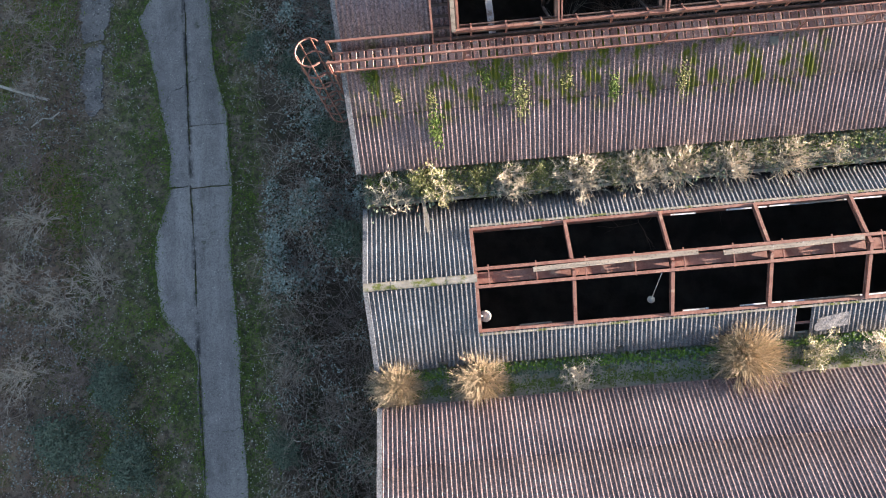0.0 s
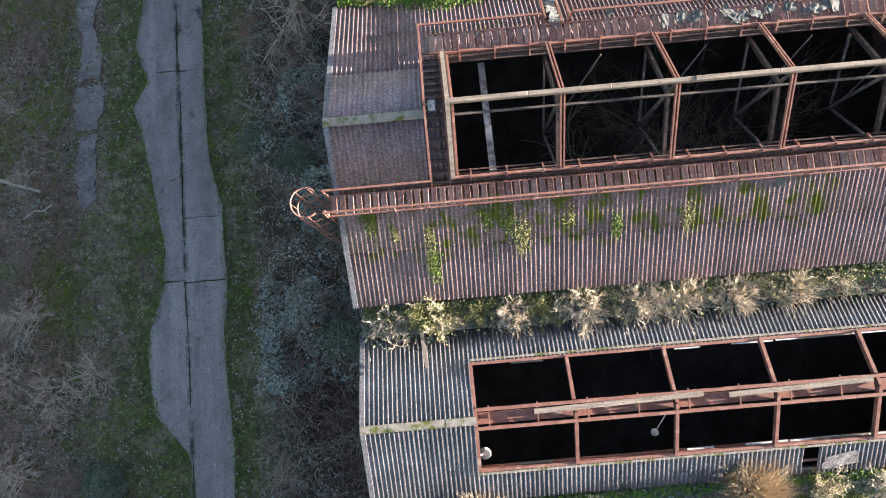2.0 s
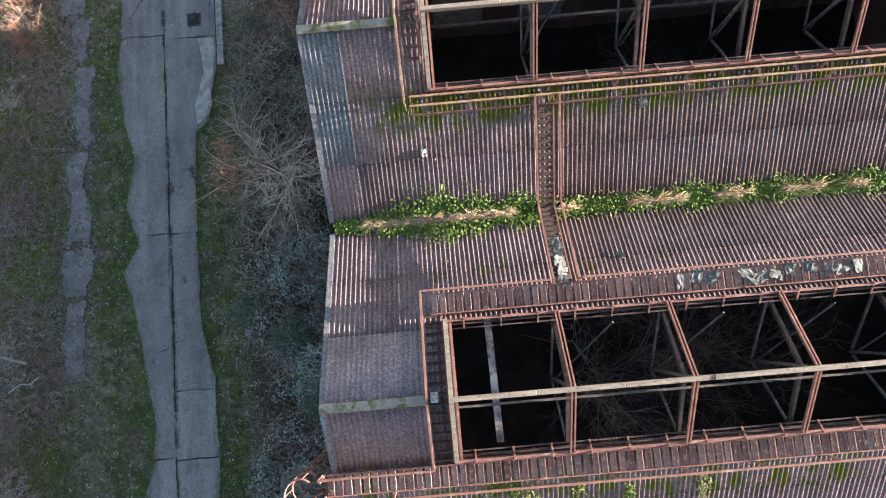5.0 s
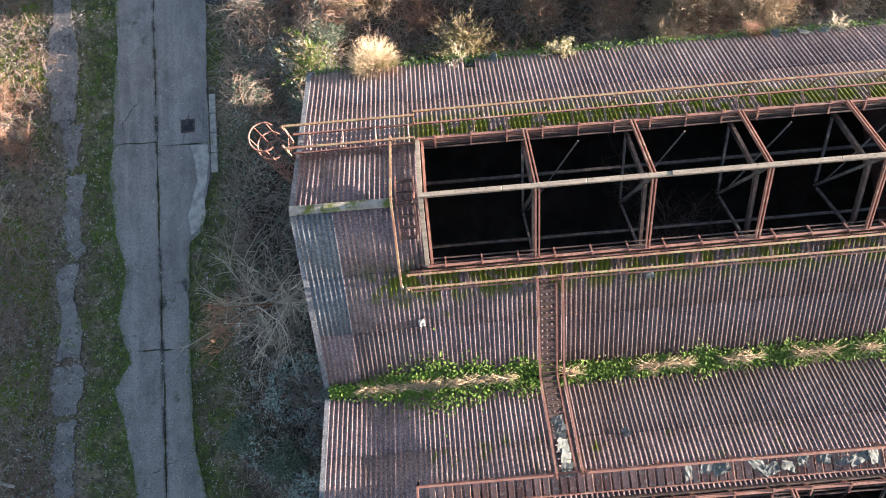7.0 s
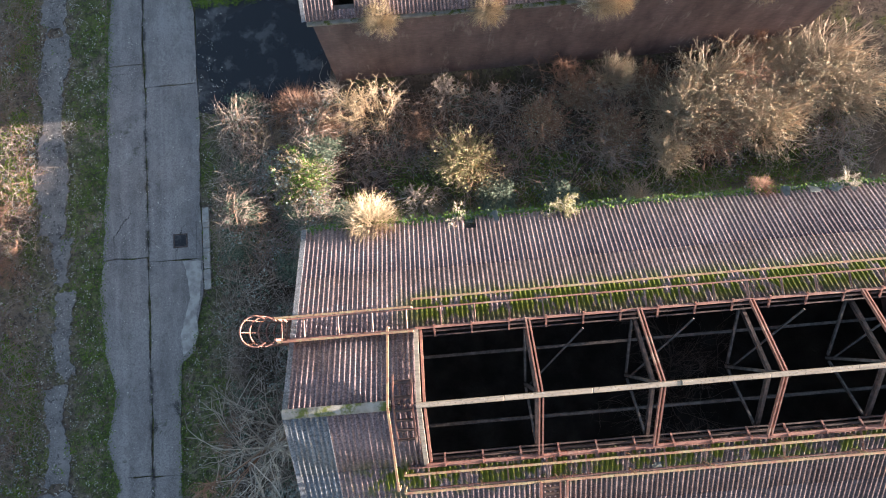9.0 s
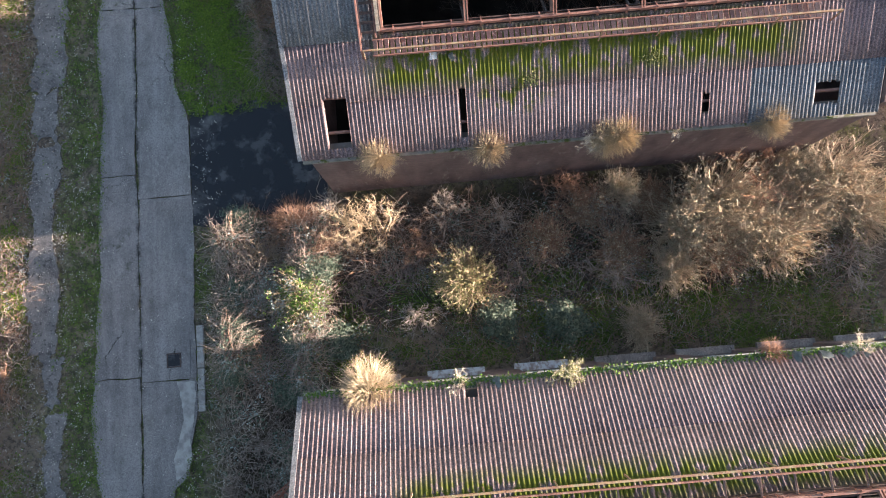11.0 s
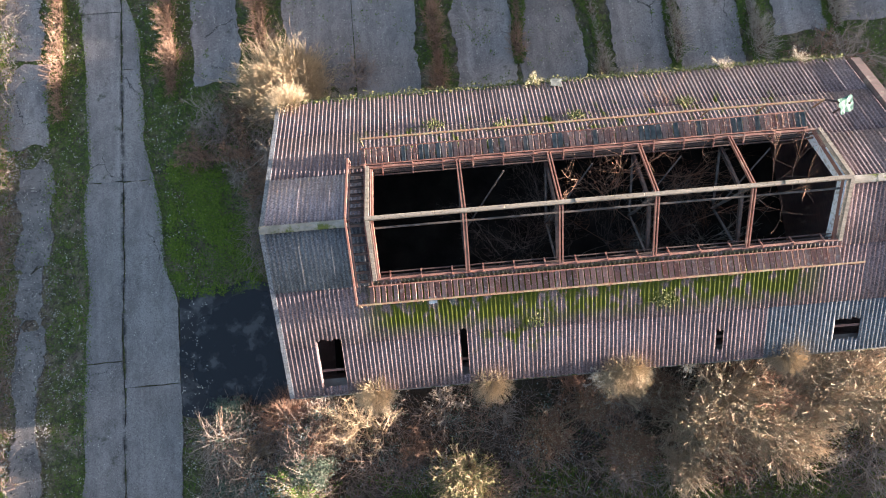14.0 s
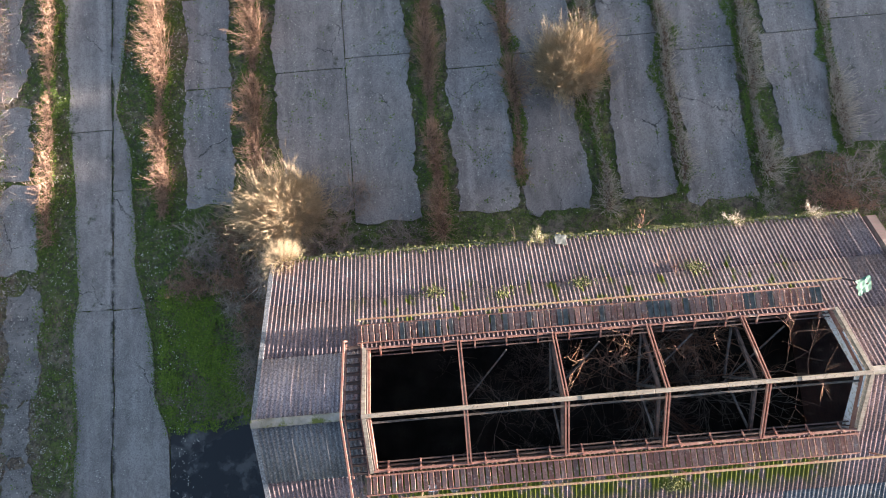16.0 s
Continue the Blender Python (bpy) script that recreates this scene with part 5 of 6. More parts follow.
COURT_EAST = (
    (10.4, 31.6, 3.4, "rustmound"), (15.0, 33.4, 5.2, "mound"), (13.6, 32.4, 4.9, "mound"), (17.2, 31.6, 4.9, "mound"), (12.7, 30.6, 3.6, "mound"),
    (20.4, 34.0, 5.2, "mound"), (18.8, 33.0, 4.6, "mound"), (9.0, 33.6, 2.8, "rustmound"), (20.5, 30.4, 3.2, "grey"), (8.0, 34.3, 2.5, "rust"), (16.6, 34.6, 4.2, "rust"),
    (12.0, 33.8, 3.0, "rustmound"), (16.0, 32.2, 4.7, "mound"), (18.2, 34.6, 3.9, "mound"), (10.6, 34.2, 3.1, "mound"),
    (21.4, 32.6, 4.6, "mound"), (14.6, 31.2, 3.8, "rustmound"), (9.8, 30.6, 2.5, "grey"), (7.6, 28.6, 2.0, "ivy"), (11.0, 28.3, 2.0, "grey"), (10.9, 28.0, 2.8, "mound"))
GABLE_SIDE = (
    (-5.4, 19.0, 2.6, "grey"), (-6.6, 18.2, 2.0, "grey"), (-6.2, 17.4, 2.4, "grey"), (-8.2, 19.3, 1.7, "rust"), (-8.0, 13.6, 1.7, "ivy"), (-6.3, 12.6, 1.9, "ivy"),
    (-5.0, 9.2, 1.8, "ivy"), (-6.0, 6.0, 1.8, "grey"), (-4.6, 4.2, 1.9, "ivy"), (-7.0, 3.0, 1.6, "dark"), (-5.2, 0.5, 1.8, "dark"), (-7.6, -1.6, 1.6, "grey"),
    (-5.4, -3.2, 1.8, "dark"), (-8.0, -5.0, 1.5, "ivy"), (-5.4, 15.2, 1.8, "dark"), (-4.6, 22.0, 1.8, "dark"), (-6.4, 24.3, 1.7, "grey"), (-5.0, 26.4, 1.8, "ivy"),
    (-7.8, 22.4, 1.3, "dark"))
NORTH_YARD = (
    (-4.6, 44.2, 2.4, "rusty"), (-4.4, 46.3, 2.6, "grey"), (-6.0, 46.8, 2.2, "rusty"), (-4.2, 42.2, 1.9, "dark"), (-5.2, 47.9, 2.4, "grey"), (-8.3, 46.9, 2.0, "rusty"), (-7.2, 47.6, 2.2, "dark"), (-6.4, 45.6, 2.1, "grey"), (-7.6, 48.7, 2.0, "grey"), (-6.3, 48.8, 2.2, "rusty"), (-5.3, 45.0, 2.2, "rusty"), (-5.2, 43.2, 2.0, "dark"), (-3.9, 45.4, 2.0, "dark"), (-4.0, 43.2, 1.9, "dark"), (-4.05, 49.5, 3.6, "tanball"), (-4.6, 49.0, 3.0, "tanb"),
    (-3.3, 49.8, 2.8, "tanball"), (-1.2, 49.0, 1.6, "grey"), (10.3, 55.6, 3.2, "tallball"), (22.0, 48.6, 3.2, "rusty"), (23.4, 48.9, 3.0, "grey"),
    (18.9, 48.2, 1.4, "grey"), (-0.4, 50.2, 2.2, "dark"), (-1.2, 48.0, 2.3, "dark"), (1.6, 47.9, 2.2, "dark"), (-2.6, 47.6, 2.0, "dark"), (-9.8, 58.6, 1.4, "pale"))
FIELD_SIDE = (
    (-18.3, 28.0, 2.2, "rust"), (-19.6, 24.6, 1.8, "ash"), (-19.3, 6.4, 2.5, "ash"), (-18.3, 2.6, 2.7, "ash"), (-20.0, -0.6, 2.6, "ash"), (-18.2, -4.0, 2.4, "ivy"),
    (-16.4, 3.4, 2.2, "ash"), (-19.5, 13.0, 1.6, "ash"), (-20.0, 33.0, 1.8, "ash"), (-19.0, 20.0, 1.4, "dark"), (-16.0, -1.6, 2.0, "ivy"), (-15.0, -5.0, 2.2, "ivy"),
    (-20.4, 3.6, 2.4, "ash"), (-17.6, -1.0, 2.2, "dark"), (-19.2, 9.2, 1.6, "dark"), (-18.8, 30.4, 1.5, "rusty"), (-20.2, 16.6, 1.5, "ash"), (-19.4, 37.5, 1.6, "dark"))
for i, (x, y, s, kind) in enumerate(COURT_WEST + COURT_EAST + GABLE_SIDE + NORTH_YARD + FIELD_SIDE):
    ms = {"green": [("branchwork", DOME[3][0]), ("foliage", GREEN_L), ("dull_foliage", TEAL_L)], "tanmound": [("branchwork", DOME[3][0])], "rustball": [("branchwork", RUST[0])], "tanb": [("branchwork", TANB[i % 2][0])], "rust": [("branchwork", RUSTB[i % 2][0])], "rusty": [("branchwork", RUSTB[0][0]), ("foliage", RUST_L)], "pale": [("branchwork", PALEB[0][0])],
          "olive": [("branchwork", DOME[3][0]), ("foliage", LIME_L)], "grey": [("branchwork", GREYB[i % 2][0])], "ivy": [("branchwork", GREYB[0][0]), ("foliage", IVY_L)], "dark": [("branchwork", DARKB[0][0])], "tanball": [("branchwork", TANBIG)], "tallball": [("branchwork", TANBIG)], "ash": [("branchwork", ASHB[0])], "mound": [("branchwork", DOME[i % 2][0]), ("foliage", SPECK[i % 2])], "rustmound": [("branchwork", DOME[2][0]), ("foliage", SPECK[2])]}[kind]
    lab = {"tallball": "tall dense tuft of dry golden stems in the yard", "tanmound": "rounded bare tan shrub with radiating twigs", "rustball": "low russet ball of straight twigs", "green": "half-evergreen shrub with bright green leaves among brambles", "tanb": "bare tan shrub lit by low sun", "rust": "bare russet shrub in the thicket", "rusty": "russet shrub with a few dead leaves", "pale": "bleached dead branches above the thicket",
           "olive": "round shrub with sparse olive leaves", "grey": "bare grey shrub in the thicket", "ivy": "shrub smothered in dark ivy leaves", "dark": "dark bramble bush in the shade", "tanball": "dense ball of dry golden stems", "ash": "bare ash-grey bush over the rough field", "mound": "rounded shrub of fine brown twigs with pale leaf specks", "rustmound": "rounded russet shrub of fine bare twigs"}[kind]
    k = s * (0.66 if kind in ("tanball", "tallball") else 0.52 if "mound" in kind else 0.58 if kind in ("olive", "green") else 0.8)
    set_plant("shrub", lab, "shrub", (x, y, max(0.0, ground_height(x, y) - 0.1)), k, ms, "shrubs round the halls", 100 + i, {"ivy": 0.75, "dark": 0.75, "grey": 0.75, "tanball": 1.2, "tallball": 1.9, "mound": 1.15, "rustmound": 1.0}.get(kind, 0.9))


# tall bare tree whose tips rise into the sun beside the gable
tree = thing("tree", "tall bare grey tree leaning away from the gable", "tree", (-5.0, 19.3, 0.0))
rng = random.Random(808)
vs, fs, ends = [], [], []
spine = [Vector(p) for p in ((0, 0, 0), (-0.1, 0, 1.4), (-0.35, -0.05, 2.8), (-0.6, -0.15, 4.2), (-0.85, -0.3, 5.8))]
stick(vs, fs, spine, 0.11, 0.06)
part("trunk", mesh_of("trunk", vs, fs, twig_grey), None, tree)
vs, fs = [], []
for i in range(30):
    a = rng.uniform(0, 2 * math.pi)
    p = spine[rng.randint(1, 4)]
    d = Vector((math.cos(a) - 0.25, math.sin(a), rng.uniform(0.0, 0.5))).normalized()
    grow(vs, fs, rng, p, d, rng.uniform(1.2, 2.4), 0.028, 2, 0.12, 0.0, ends)
part("branchwork", mesh_of("branchwork", vs, fs, twig_ash), None, tree)
vs, fs = [], []
for q in ((-1.1, -0.5, 9.6), (-1.05, -1.4, 9.2), (-1.25, -1.95, 8.7)):
    q = Vector(q)
    stick(vs, fs, [spine[3], spine[4].lerp(q, 0.3) + Vector((0.1, 0, 0)), spine[4].lerp(q, 0.7), q], 0.035, 0.012)
    for _ in range(16):
        grow(vs, fs, rng, spine[4].lerp(q, rng.uniform(0.6, 1.0)), Vector((rng.gauss(-0.3, 0.5), rng.gauss(0, 0.5), 0.9)).normalized(), rng.uniform(0.4, 0.8), 0.016, 1, 0.15, 0.0, ends)
part("crown", mesh_of("crown", vs, fs, twig_orange), None, tree, "russet twig tips")


def scatter(name, label, seed, count, region, keep, make, mat):
    """One mesh of many small plants or scraps over a rectangle (x0, x1, y0, y1) where keep(x, y) says."""
    rng = random.Random(seed)
    vs, fs = [], []
    x0, x1, y0, y1 = region
    for _ in range(count):
        x, y = rng.uniform(x0, x1), rng.uniform(y0, y1)
        if rng.random() < keep(x, y):
            make(vs, fs, rng, x, y)
    if fs:
        tagged(part(name, mesh_of(name, vs, fs, mat), None), label, "undergrowth", kind="stuff")


def canes(lo, hi, r=0.008, rise=0.35):
    def make(vs, fs, rng, x, y):
        p = Vector((x, y, ground_height(x, y) + 0.25 * mound(x, y) * rng.random()))
        a = rng.uniform(0, 2 * math.pi)
        ln = rng.uniform(lo, hi)
        d = Vector((math.cos(a), math.sin(a), 0))
        up = rng.uniform(0.1, rise) * ln
        stick(vs, fs, [p, p + d * ln * 0.3 + Vector((0, 0, up)), p + d * ln * 0.65 + Vector((rng.gauss(0, 0.06), rng.gauss(0, 0.06), up * 1.2)), p + d * ln + Vector((0, 0, up * 0.5))], r, r * 0.4)
    return make


def leafing(lo, hi, lift=0.4):
    def make(vs, fs, rng, x, y):
        m = mound(x, y)
        p = Vector((x, y, ground_height(x, y) + 0.03 + lift * m * rng.random()))
        for _ in range(3):
            leaf(vs, fs, p + Vector((rng.gauss(0, 0.07), rng.gauss(0, 0.07), rng.uniform(0, 0.08))), rng.uniform(lo, hi), rng)
    return make


def blades(vs, fs, rng, x, y):
    z = ground_height(x, y) - 0.01
    for _ in range(4):
        a, h = rng.uniform(0, 6.28), rng.uniform(0.04, 0.12)
        px, py = x + rng.gauss(0, 0.05), y + rng.gauss(0, 0.05)
        b = len(vs)
        dx_, dy_ = math.cos(a), math.sin(a)
        vs.extend(((px - dy_ * 0.008, py + dx_ * 0.008, z), (px + dy_ * 0.008, py - dx_ * 0.008, z), (px + dx_ * h * 0.8, py + dy_ * h * 0.8, z + h)))
        fs.append((b, b + 1, b + 2))


def crumbs(vs, fs, rng, x, y):
    b, q = len(vs), rng.uniform(0.02, 0.055)
    a = rng.uniform(0, 6.28)
    for t in (0, 2.1, 4.2):
        vs.append((x + q * math.cos(a + t), y + q * math.sin(a + t) * rng.uniform(0.6, 1.2), 0.02))
    vs.append((x + q * 0.2, y, 0.045 + q * 0.7))
    fs.extend(((b, b + 1, b + 3), (b + 1, b + 2, b + 3), (b + 2, b, b + 3)))


def thick(x, y):
    return min(1.0, mound(x, y) * 1.6)


def patchy(f, s, cut):
    return lambda x, y: f(x, y) * (1.0 if noise.fractal(Vector((x * s, y * s, 8.0)), 1.0, 2.0, 3) > cut else 0.08)


def verge_grass(x, y):
    if along(ROAD_L, y) - 0.05 < x < along(ROAD_R, y) + 0.05 or (34.6 < y < 40.2 and x > -9.6):
        return 0.0
    if -17.2 < x < -15.6 and y > 11:
        return 0.12
    return smooth(-x, 8.0, 9.0) * smooth(x, -18.5, -17.0) * (1.0 if noise.noise(Vector((x * 0.7, y * 0.7, 1.0))) > -0.25 else 0.25)


STRIP, COURT, CORNER, FIELD = (-9.2, -3.0, -12, 34.5), (-8, 22, 26.8, 35.2), (-7.0, -2.9, 40, 48.5), (-24, -17.2, -12, 66)


def tuft_of(n, lo, hi, wide, lift=0.1, flat=0.3):
    """Clumps of n leaves round one spot, so that moss and weeds read as cushions."""
    def make(vs, fs, rng, x, y):
        z = ground_height(x, y) + 0.02
        for _ in range(n):
            dx, dy = rng.gauss(0, wide), rng.gauss(0, wide)
            h = lift * max(0.0, 1 - (dx * dx + dy * dy) / (4 * wide * wide))
            leaf(vs, fs, Vector((x + dx, y + dy, z + h * rng.uniform(0.5, 1.0))), rng.uniform(lo, hi), rng, flat)
    return make


def road_free(x, y):
    return 0.0 if along(ROAD_L, y) - 0.02 < x < along(ROAD_R, y) + 0.02 else 1.0


def field_moss(x, y):
    return road_free(x, y) * (1.0 if noise.fractal(Vector((x * 0.32, y * 0.2, 21.0)), 1.0, 2.0, 4) > 0.12 else 0.03)


def corner_moss(x, y):
    edge = -6.3 + 1.2 * noise.fractal(Vector((y * 0.5, 4.0, 0)), 1.0, 2.0, 3)
    return road_free(x, y) * smooth(edge - x, -0.6, 0.6) * (1.0 if noise.fractal(Vector((x * 0.55, y * 0.55, 3.0)), 1.0, 2.0, 4) > 0.02 else 0.08)


scatter("brambles", "tangle of dark bramble canes", 1, 11000, STRIP, thick, canes(0.4, 1.3, 0.011), twig_dark)
scatter("brambles", "tangle of grey dead canes", 2, 7000, STRIP, patchy(thick, 0.35, 0.0), canes(0.6, 1.6, 0.011), twig_grey)
scatter("ivy", "dark ivy and bramble leaves over the thicket", 3, 9000, STRIP, patchy(thick, 0.3, -0.05), leafing(0.08, 0.15), leaf_dark)
scatter("bramble_leaves", "grey-green bramble leaves over the thicket", 4, 8500, (-9.2, -3.4, 2, 17), patchy(thick, 0.3, -0.02), leafing(0.08, 0.16), leaf_blue)
scatter("brambles", "tangle of dark canes between the halls", 5, 11000, COURT, thick, canes(0.5, 1.4, 0.011), twig_dark)
scatter("brambles", "russet canes between the halls", 6, 5000, COURT, patchy(thick, 0.4, 0.1), canes(0.5, 1.4, 0.011), twig_orange)
scatter("ivy", "dark leaves over the thicket between the halls", 7, 7000, COURT, patchy(thick, 0.35, 0.0), leafing(0.07, 0.13), leaf_dark)
scatter("ivy", "fallen brown leaves in the thicket", 8, 6000, COURT, thick, leafing(0.06, 0.11), leaf_brown)
scatter("brambles", "tangle of dark canes beside the gable", 9, 4500, CORNER, thick, canes(0.5, 1.3, 0.011), twig_dark)
scatter("ivy", "dark leaves beside the gable", 10, 1500, CORNER, thick, leafing(0.06, 0.12), leaf_dark)
scatter("dead_stalks", "brown dead stalks over the rough field", 11, 15000, FIELD, lambda x, y: 0.8, canes(0.3, 1.0, 0.010, 0.5), twig_dark)
scatter("dead_stalks", "grey dead stalks over the rough field", 12, 11000, FIELD, patchy(lambda x, y: 1.0, 0.35, 0.0), canes(0.3, 1.1, 0.010, 0.5), twig_grey)
scatter("dead_stalks", "reddish-brown dead stalks over the rough field", 17, 9000, FIELD, patchy(lambda x, y: 1.0, 0.25, 0.02), canes(0.3, 0.9, 0.010, 0.5), twig_orange)
scatter("ground_leaves", "small leaves over the rough field", 13, 6000, FIELD, patchy(lambda x, y: 1.0, 0.3, 0.0), leafing(0.06, 0.12), leaf_blue)
scatter("brambles", "grey dead canes between the halls", 21, 5000, COURT, patchy(thick, 0.4, 0.0), canes(0.4, 1.3, 0.010), twig_grey)
scatter("brambles", "pale dead canes over the thicket", 24, 4500, STRIP, patchy(thick, 0.5, 0.1), canes(0.3, 1.0, 0.009, 0.6), twig_ash)
scatter("bramble_leaves", "scattered pale bramble leaves", 25, 5000, STRIP, patchy(thick, 0.6, 0.1), leafing(0.06, 0.11, 0.6), leaf_blue)
scatter("bramble_leaves", "small grey-green leaves between the halls", 26, 6000, COURT, patchy(thick, 0.6, 0.0), leafing(0.05, 0.10, 0.6), leaf_blue)
scatter("rubble", "broken asphalt crumbs along the old path", 27, 7000, (-17.5, -15.4, 11, 48), lambda x, y: 0.8 if noise.noise(Vector((x * 1.5, y * 0.8, 4.0))) > 0.05 else 0.15, crumbs, pale_concrete)
scatter("pale_litter", "pale fallen leaves and chips scattered on the ground", 22, 22000, (-22, -8, -12, 68), lambda x, y: 0.4 if not along(ROAD_L, y) < x < along(ROAD_R, y) else 0.07, leafing(0.03, 0.085, 0.1), twig_pale)
scatter("pale_litter", "pale fallen leaves on the yard", 23, 9000, (-9, 26, 48, 66), lambda x, y: 0.5, lambda vs, fs, rng, x, y: leaf(vs, fs, Vector((x, y, 0.06)), rng.uniform(0.03, 0.09), rng, 0.2), twig_pale)
scatter("verge_grass", "short mossy grass along the road", 14, 16000, (-18, -8, -12, 68), verge_grass, blades, grass_mat)
scatter("verge_moss", "cushions of green moss and low weeds beside the road", 31, 9000, (-18, -8, -12, 68), patchy(verge_grass, 0.55, 0.0), tuft_of(9, 0.05, 0.11, 0.13), grass_mat)
scatter("verge_moss", "bright moss cushions beside the road", 36, 4200, (-18, -8, -12, 68), patchy(verge_grass, 0.4, 0.14), tuft_of(9, 0.05, 0.10, 0.12), moss_bright)
scatter("dead_leaves", "dark rotting leaves on the verge", 32, 9000, (-18, -8, -12, 68), patchy(verge_grass, 0.8, 0.05), leafing(0.05, 0.09, 0.1), leaf_brown)
scatter("field_moss", "bright moss cushions over the rough field", 34, 15000, (-24, -17.4, 4, 66), field_moss, tuft_of(9, 0.05, 0.11, 0.14), moss_bright)
scatter("field_leaves", "dead brown leaves over the rough field", 35, 9000, FIELD, patchy(lambda x, y: 1.0, 0.6, 0.0), leafing(0.06, 0.11, 0.3), leaf_brown)
scatter("court_moss", "green moss and ivy on the courtyard floor", 37, 7000, (-7, 22, 26.9, 31.2), patchy(lambda x, y: 1.0, 0.5, -0.05), tuft_of(6, 0.06, 0.12, 0.14), grass_mat)
scatter("court_moss", "bright moss on the courtyard floor", 38, 1600, (5, 22, 28.4, 32.4), patchy(lambda x, y: 1.0, 0.4, 0.05), tuft_of(8, 0.05, 0.1, 0.14), moss_bright)
scatter("yard_grass", "dark moss in the joints of the yard", 15, 6000, (-9, 26, 46.5, 66), lambda x, y: 0.8 if noise.fractal(Vector((x * 0.5, y * 0.5, 12.0)), 1.0, 2.0, 3) > 0.0 else 0.1, tuft_of(6, 0.06, 0.11, 0.12, 0.06), grass_mat)
scatter("damp_moss", "bright moss cushions in the damp corner", 33, 4600, (-9.8, -4.2, 40.0, 46.5), corner_moss, tuft_of(9, 0.05, 0.11, 0.14, 0.14), moss_bright)
scatter("damp_moss", "dark weeds in the damp corner", 16, 2600, (-9.8, -4.2, 40.0, 49.5), lambda x, y: 0.4 * road_free(x, y), tuft_of(7, 0.05, 0.11, 0.14, 0.14), grass_mat)

rng = random.Random(91)
vs, fs = [], []
for _ in range(9000):
    y = rng.uniform(-12, 66)
    edge, side = (along(ROAD_L, y), -1) if rng.random() < 0.6 else (along(ROAD_R, y), 1)
    if side == 1 and 24 < y < 40.5:
        continue
    px = edge + side * (0.12 - abs(rng.gauss(0, 0.14)))
    leaf(vs, fs, Vector((px, y, 0.05 + rng.uniform(0, 0.03))), rng.uniform(0.04, 0.1), rng, 0.5)
for _ in range(1500):
    y = rng.uniform(-12, 66)
    if noise.noise(Vector((y * 0.6, 2.0, 0))) > 0.0:
        leaf(vs, fs, Vector((MID + rng.gauss(0, 0.03), y, 0.045)), rng.uniform(0.03, 0.06), rng, 0.4)
tagged(part("edge_moss", mesh_of("edge_moss", vs, fs, grass_mat), None), "moss creeping over the ragged road edges", "moss", kind="stuff")

# overgrown joints of the yard
for i, (x, ya, yb, wd) in enumerate(((-9.6, 50.0, 66, 0.7), (-5.0, 51.5, 66, 0.55), (3.6, 47.8, 66, 0.6), (7.5, 50.4, 66, 0.35), (11.5, 48.4, 66, 0.5), (15.25, 49.4, 66, 0.35), (19.3, 49.4, 66, 0.55), (23.3, 50.5, 66, 0.5), (-15.1, 49, 66, 0.7))):
    rng = random.Random(300 + i)
    vs, fs, gv, gf = [], [], [], []
    n = int((yb - ya) * (60 if i == 8 else 150) * (wd + 0.4))
    tall = 0.6 if i == 8 else 1.0 if i in (0, 1, 2, 3) else 0.75
    def swell(y):
        return tall * max(0.22, 0.72 + 1.0 * noise.fractal(Vector((y * 0.5, x, 3)), 1.0, 2.0, 2))
    def middle(y):
        return x + 0.22 * noise.noise(Vector((y * 0.4, x, 0)))
    for _ in range(n):
        y = rng.uniform(ya, yb)
        q = swell(y)
        a, ln = rng.uniform(0, 6.28), rng.uniform(0.5, 1.75) * q
        d = Vector((math.cos(a) * 0.45, math.sin(a) * 0.55, rng.uniform(0.35, 1.0))).normalized()
        p = Vector((middle(y) + rng.gauss(0, wd * 0.2) * q, y, 0))
        m = p + d * ln * 0.55 + Vector((rng.gauss(0, 0.07), rng.gauss(0, 0.07), 0))
        stick(vs, fs, [p, m, p + d * ln], 0.010, 0.004)
        for _ in range(2):
            stick(vs, fs, [m, m + (d + Vector((rng.gauss(0, 0.5), rng.gauss(0, 0.5), rng.gauss(0, 0.3)))).normalized() * ln * 0.35], 0.007, 0.003)
    # moss spreading in patches beside the twigs
    for _ in range(n * 4):
        y = rng.uniform(ya - 0.4, yb)
        side = rng.choice((-1, 1))
        w = wd * 0.5 + 1.0 * max(0.0, noise.fractal(Vector((y * 0.45, x + side * 3, 5)), 1.0, 2.0, 3))
        px = middle(y) + side * w * rng.random() ** 0.7
        leaf(gv, gf, Vector((px, y, 0.05 + 0.08 * rng.random())), rng.uniform(0.06, 0.12), rng, 0.5)
    hd = thing("joint_scrub", "russet twigs and dark leaves in a yard joint", "scrub", (0, 0, 0), "overgrown yard joints")
    dv, df = [], []
    for _ in range(n * 2):
        y = rng.uniform(ya, yb)
        q = swell(y)
        leaf(dv, df, Vector((middle(y) + rng.gauss(0, wd * 0.22), y, rng.uniform(0.05, 0.6) * q)), rng.uniform(0.06, 0.11), rng, 1.0)
    part("dead_foliage", mesh_of("dead_foliage", dv, df, leaf_brown), None, hd)
    part("branchwork", mesh_of("branchwork", vs, fs, twig_rose if i in (0, 1, 2, 3, 8) else twig_ash), None, hd)
    part("foliage", mesh_of("foliage", gv, gf, grass_mat), None, hd)

# ivy in the valley between b and c, moss and weeds in the gutters


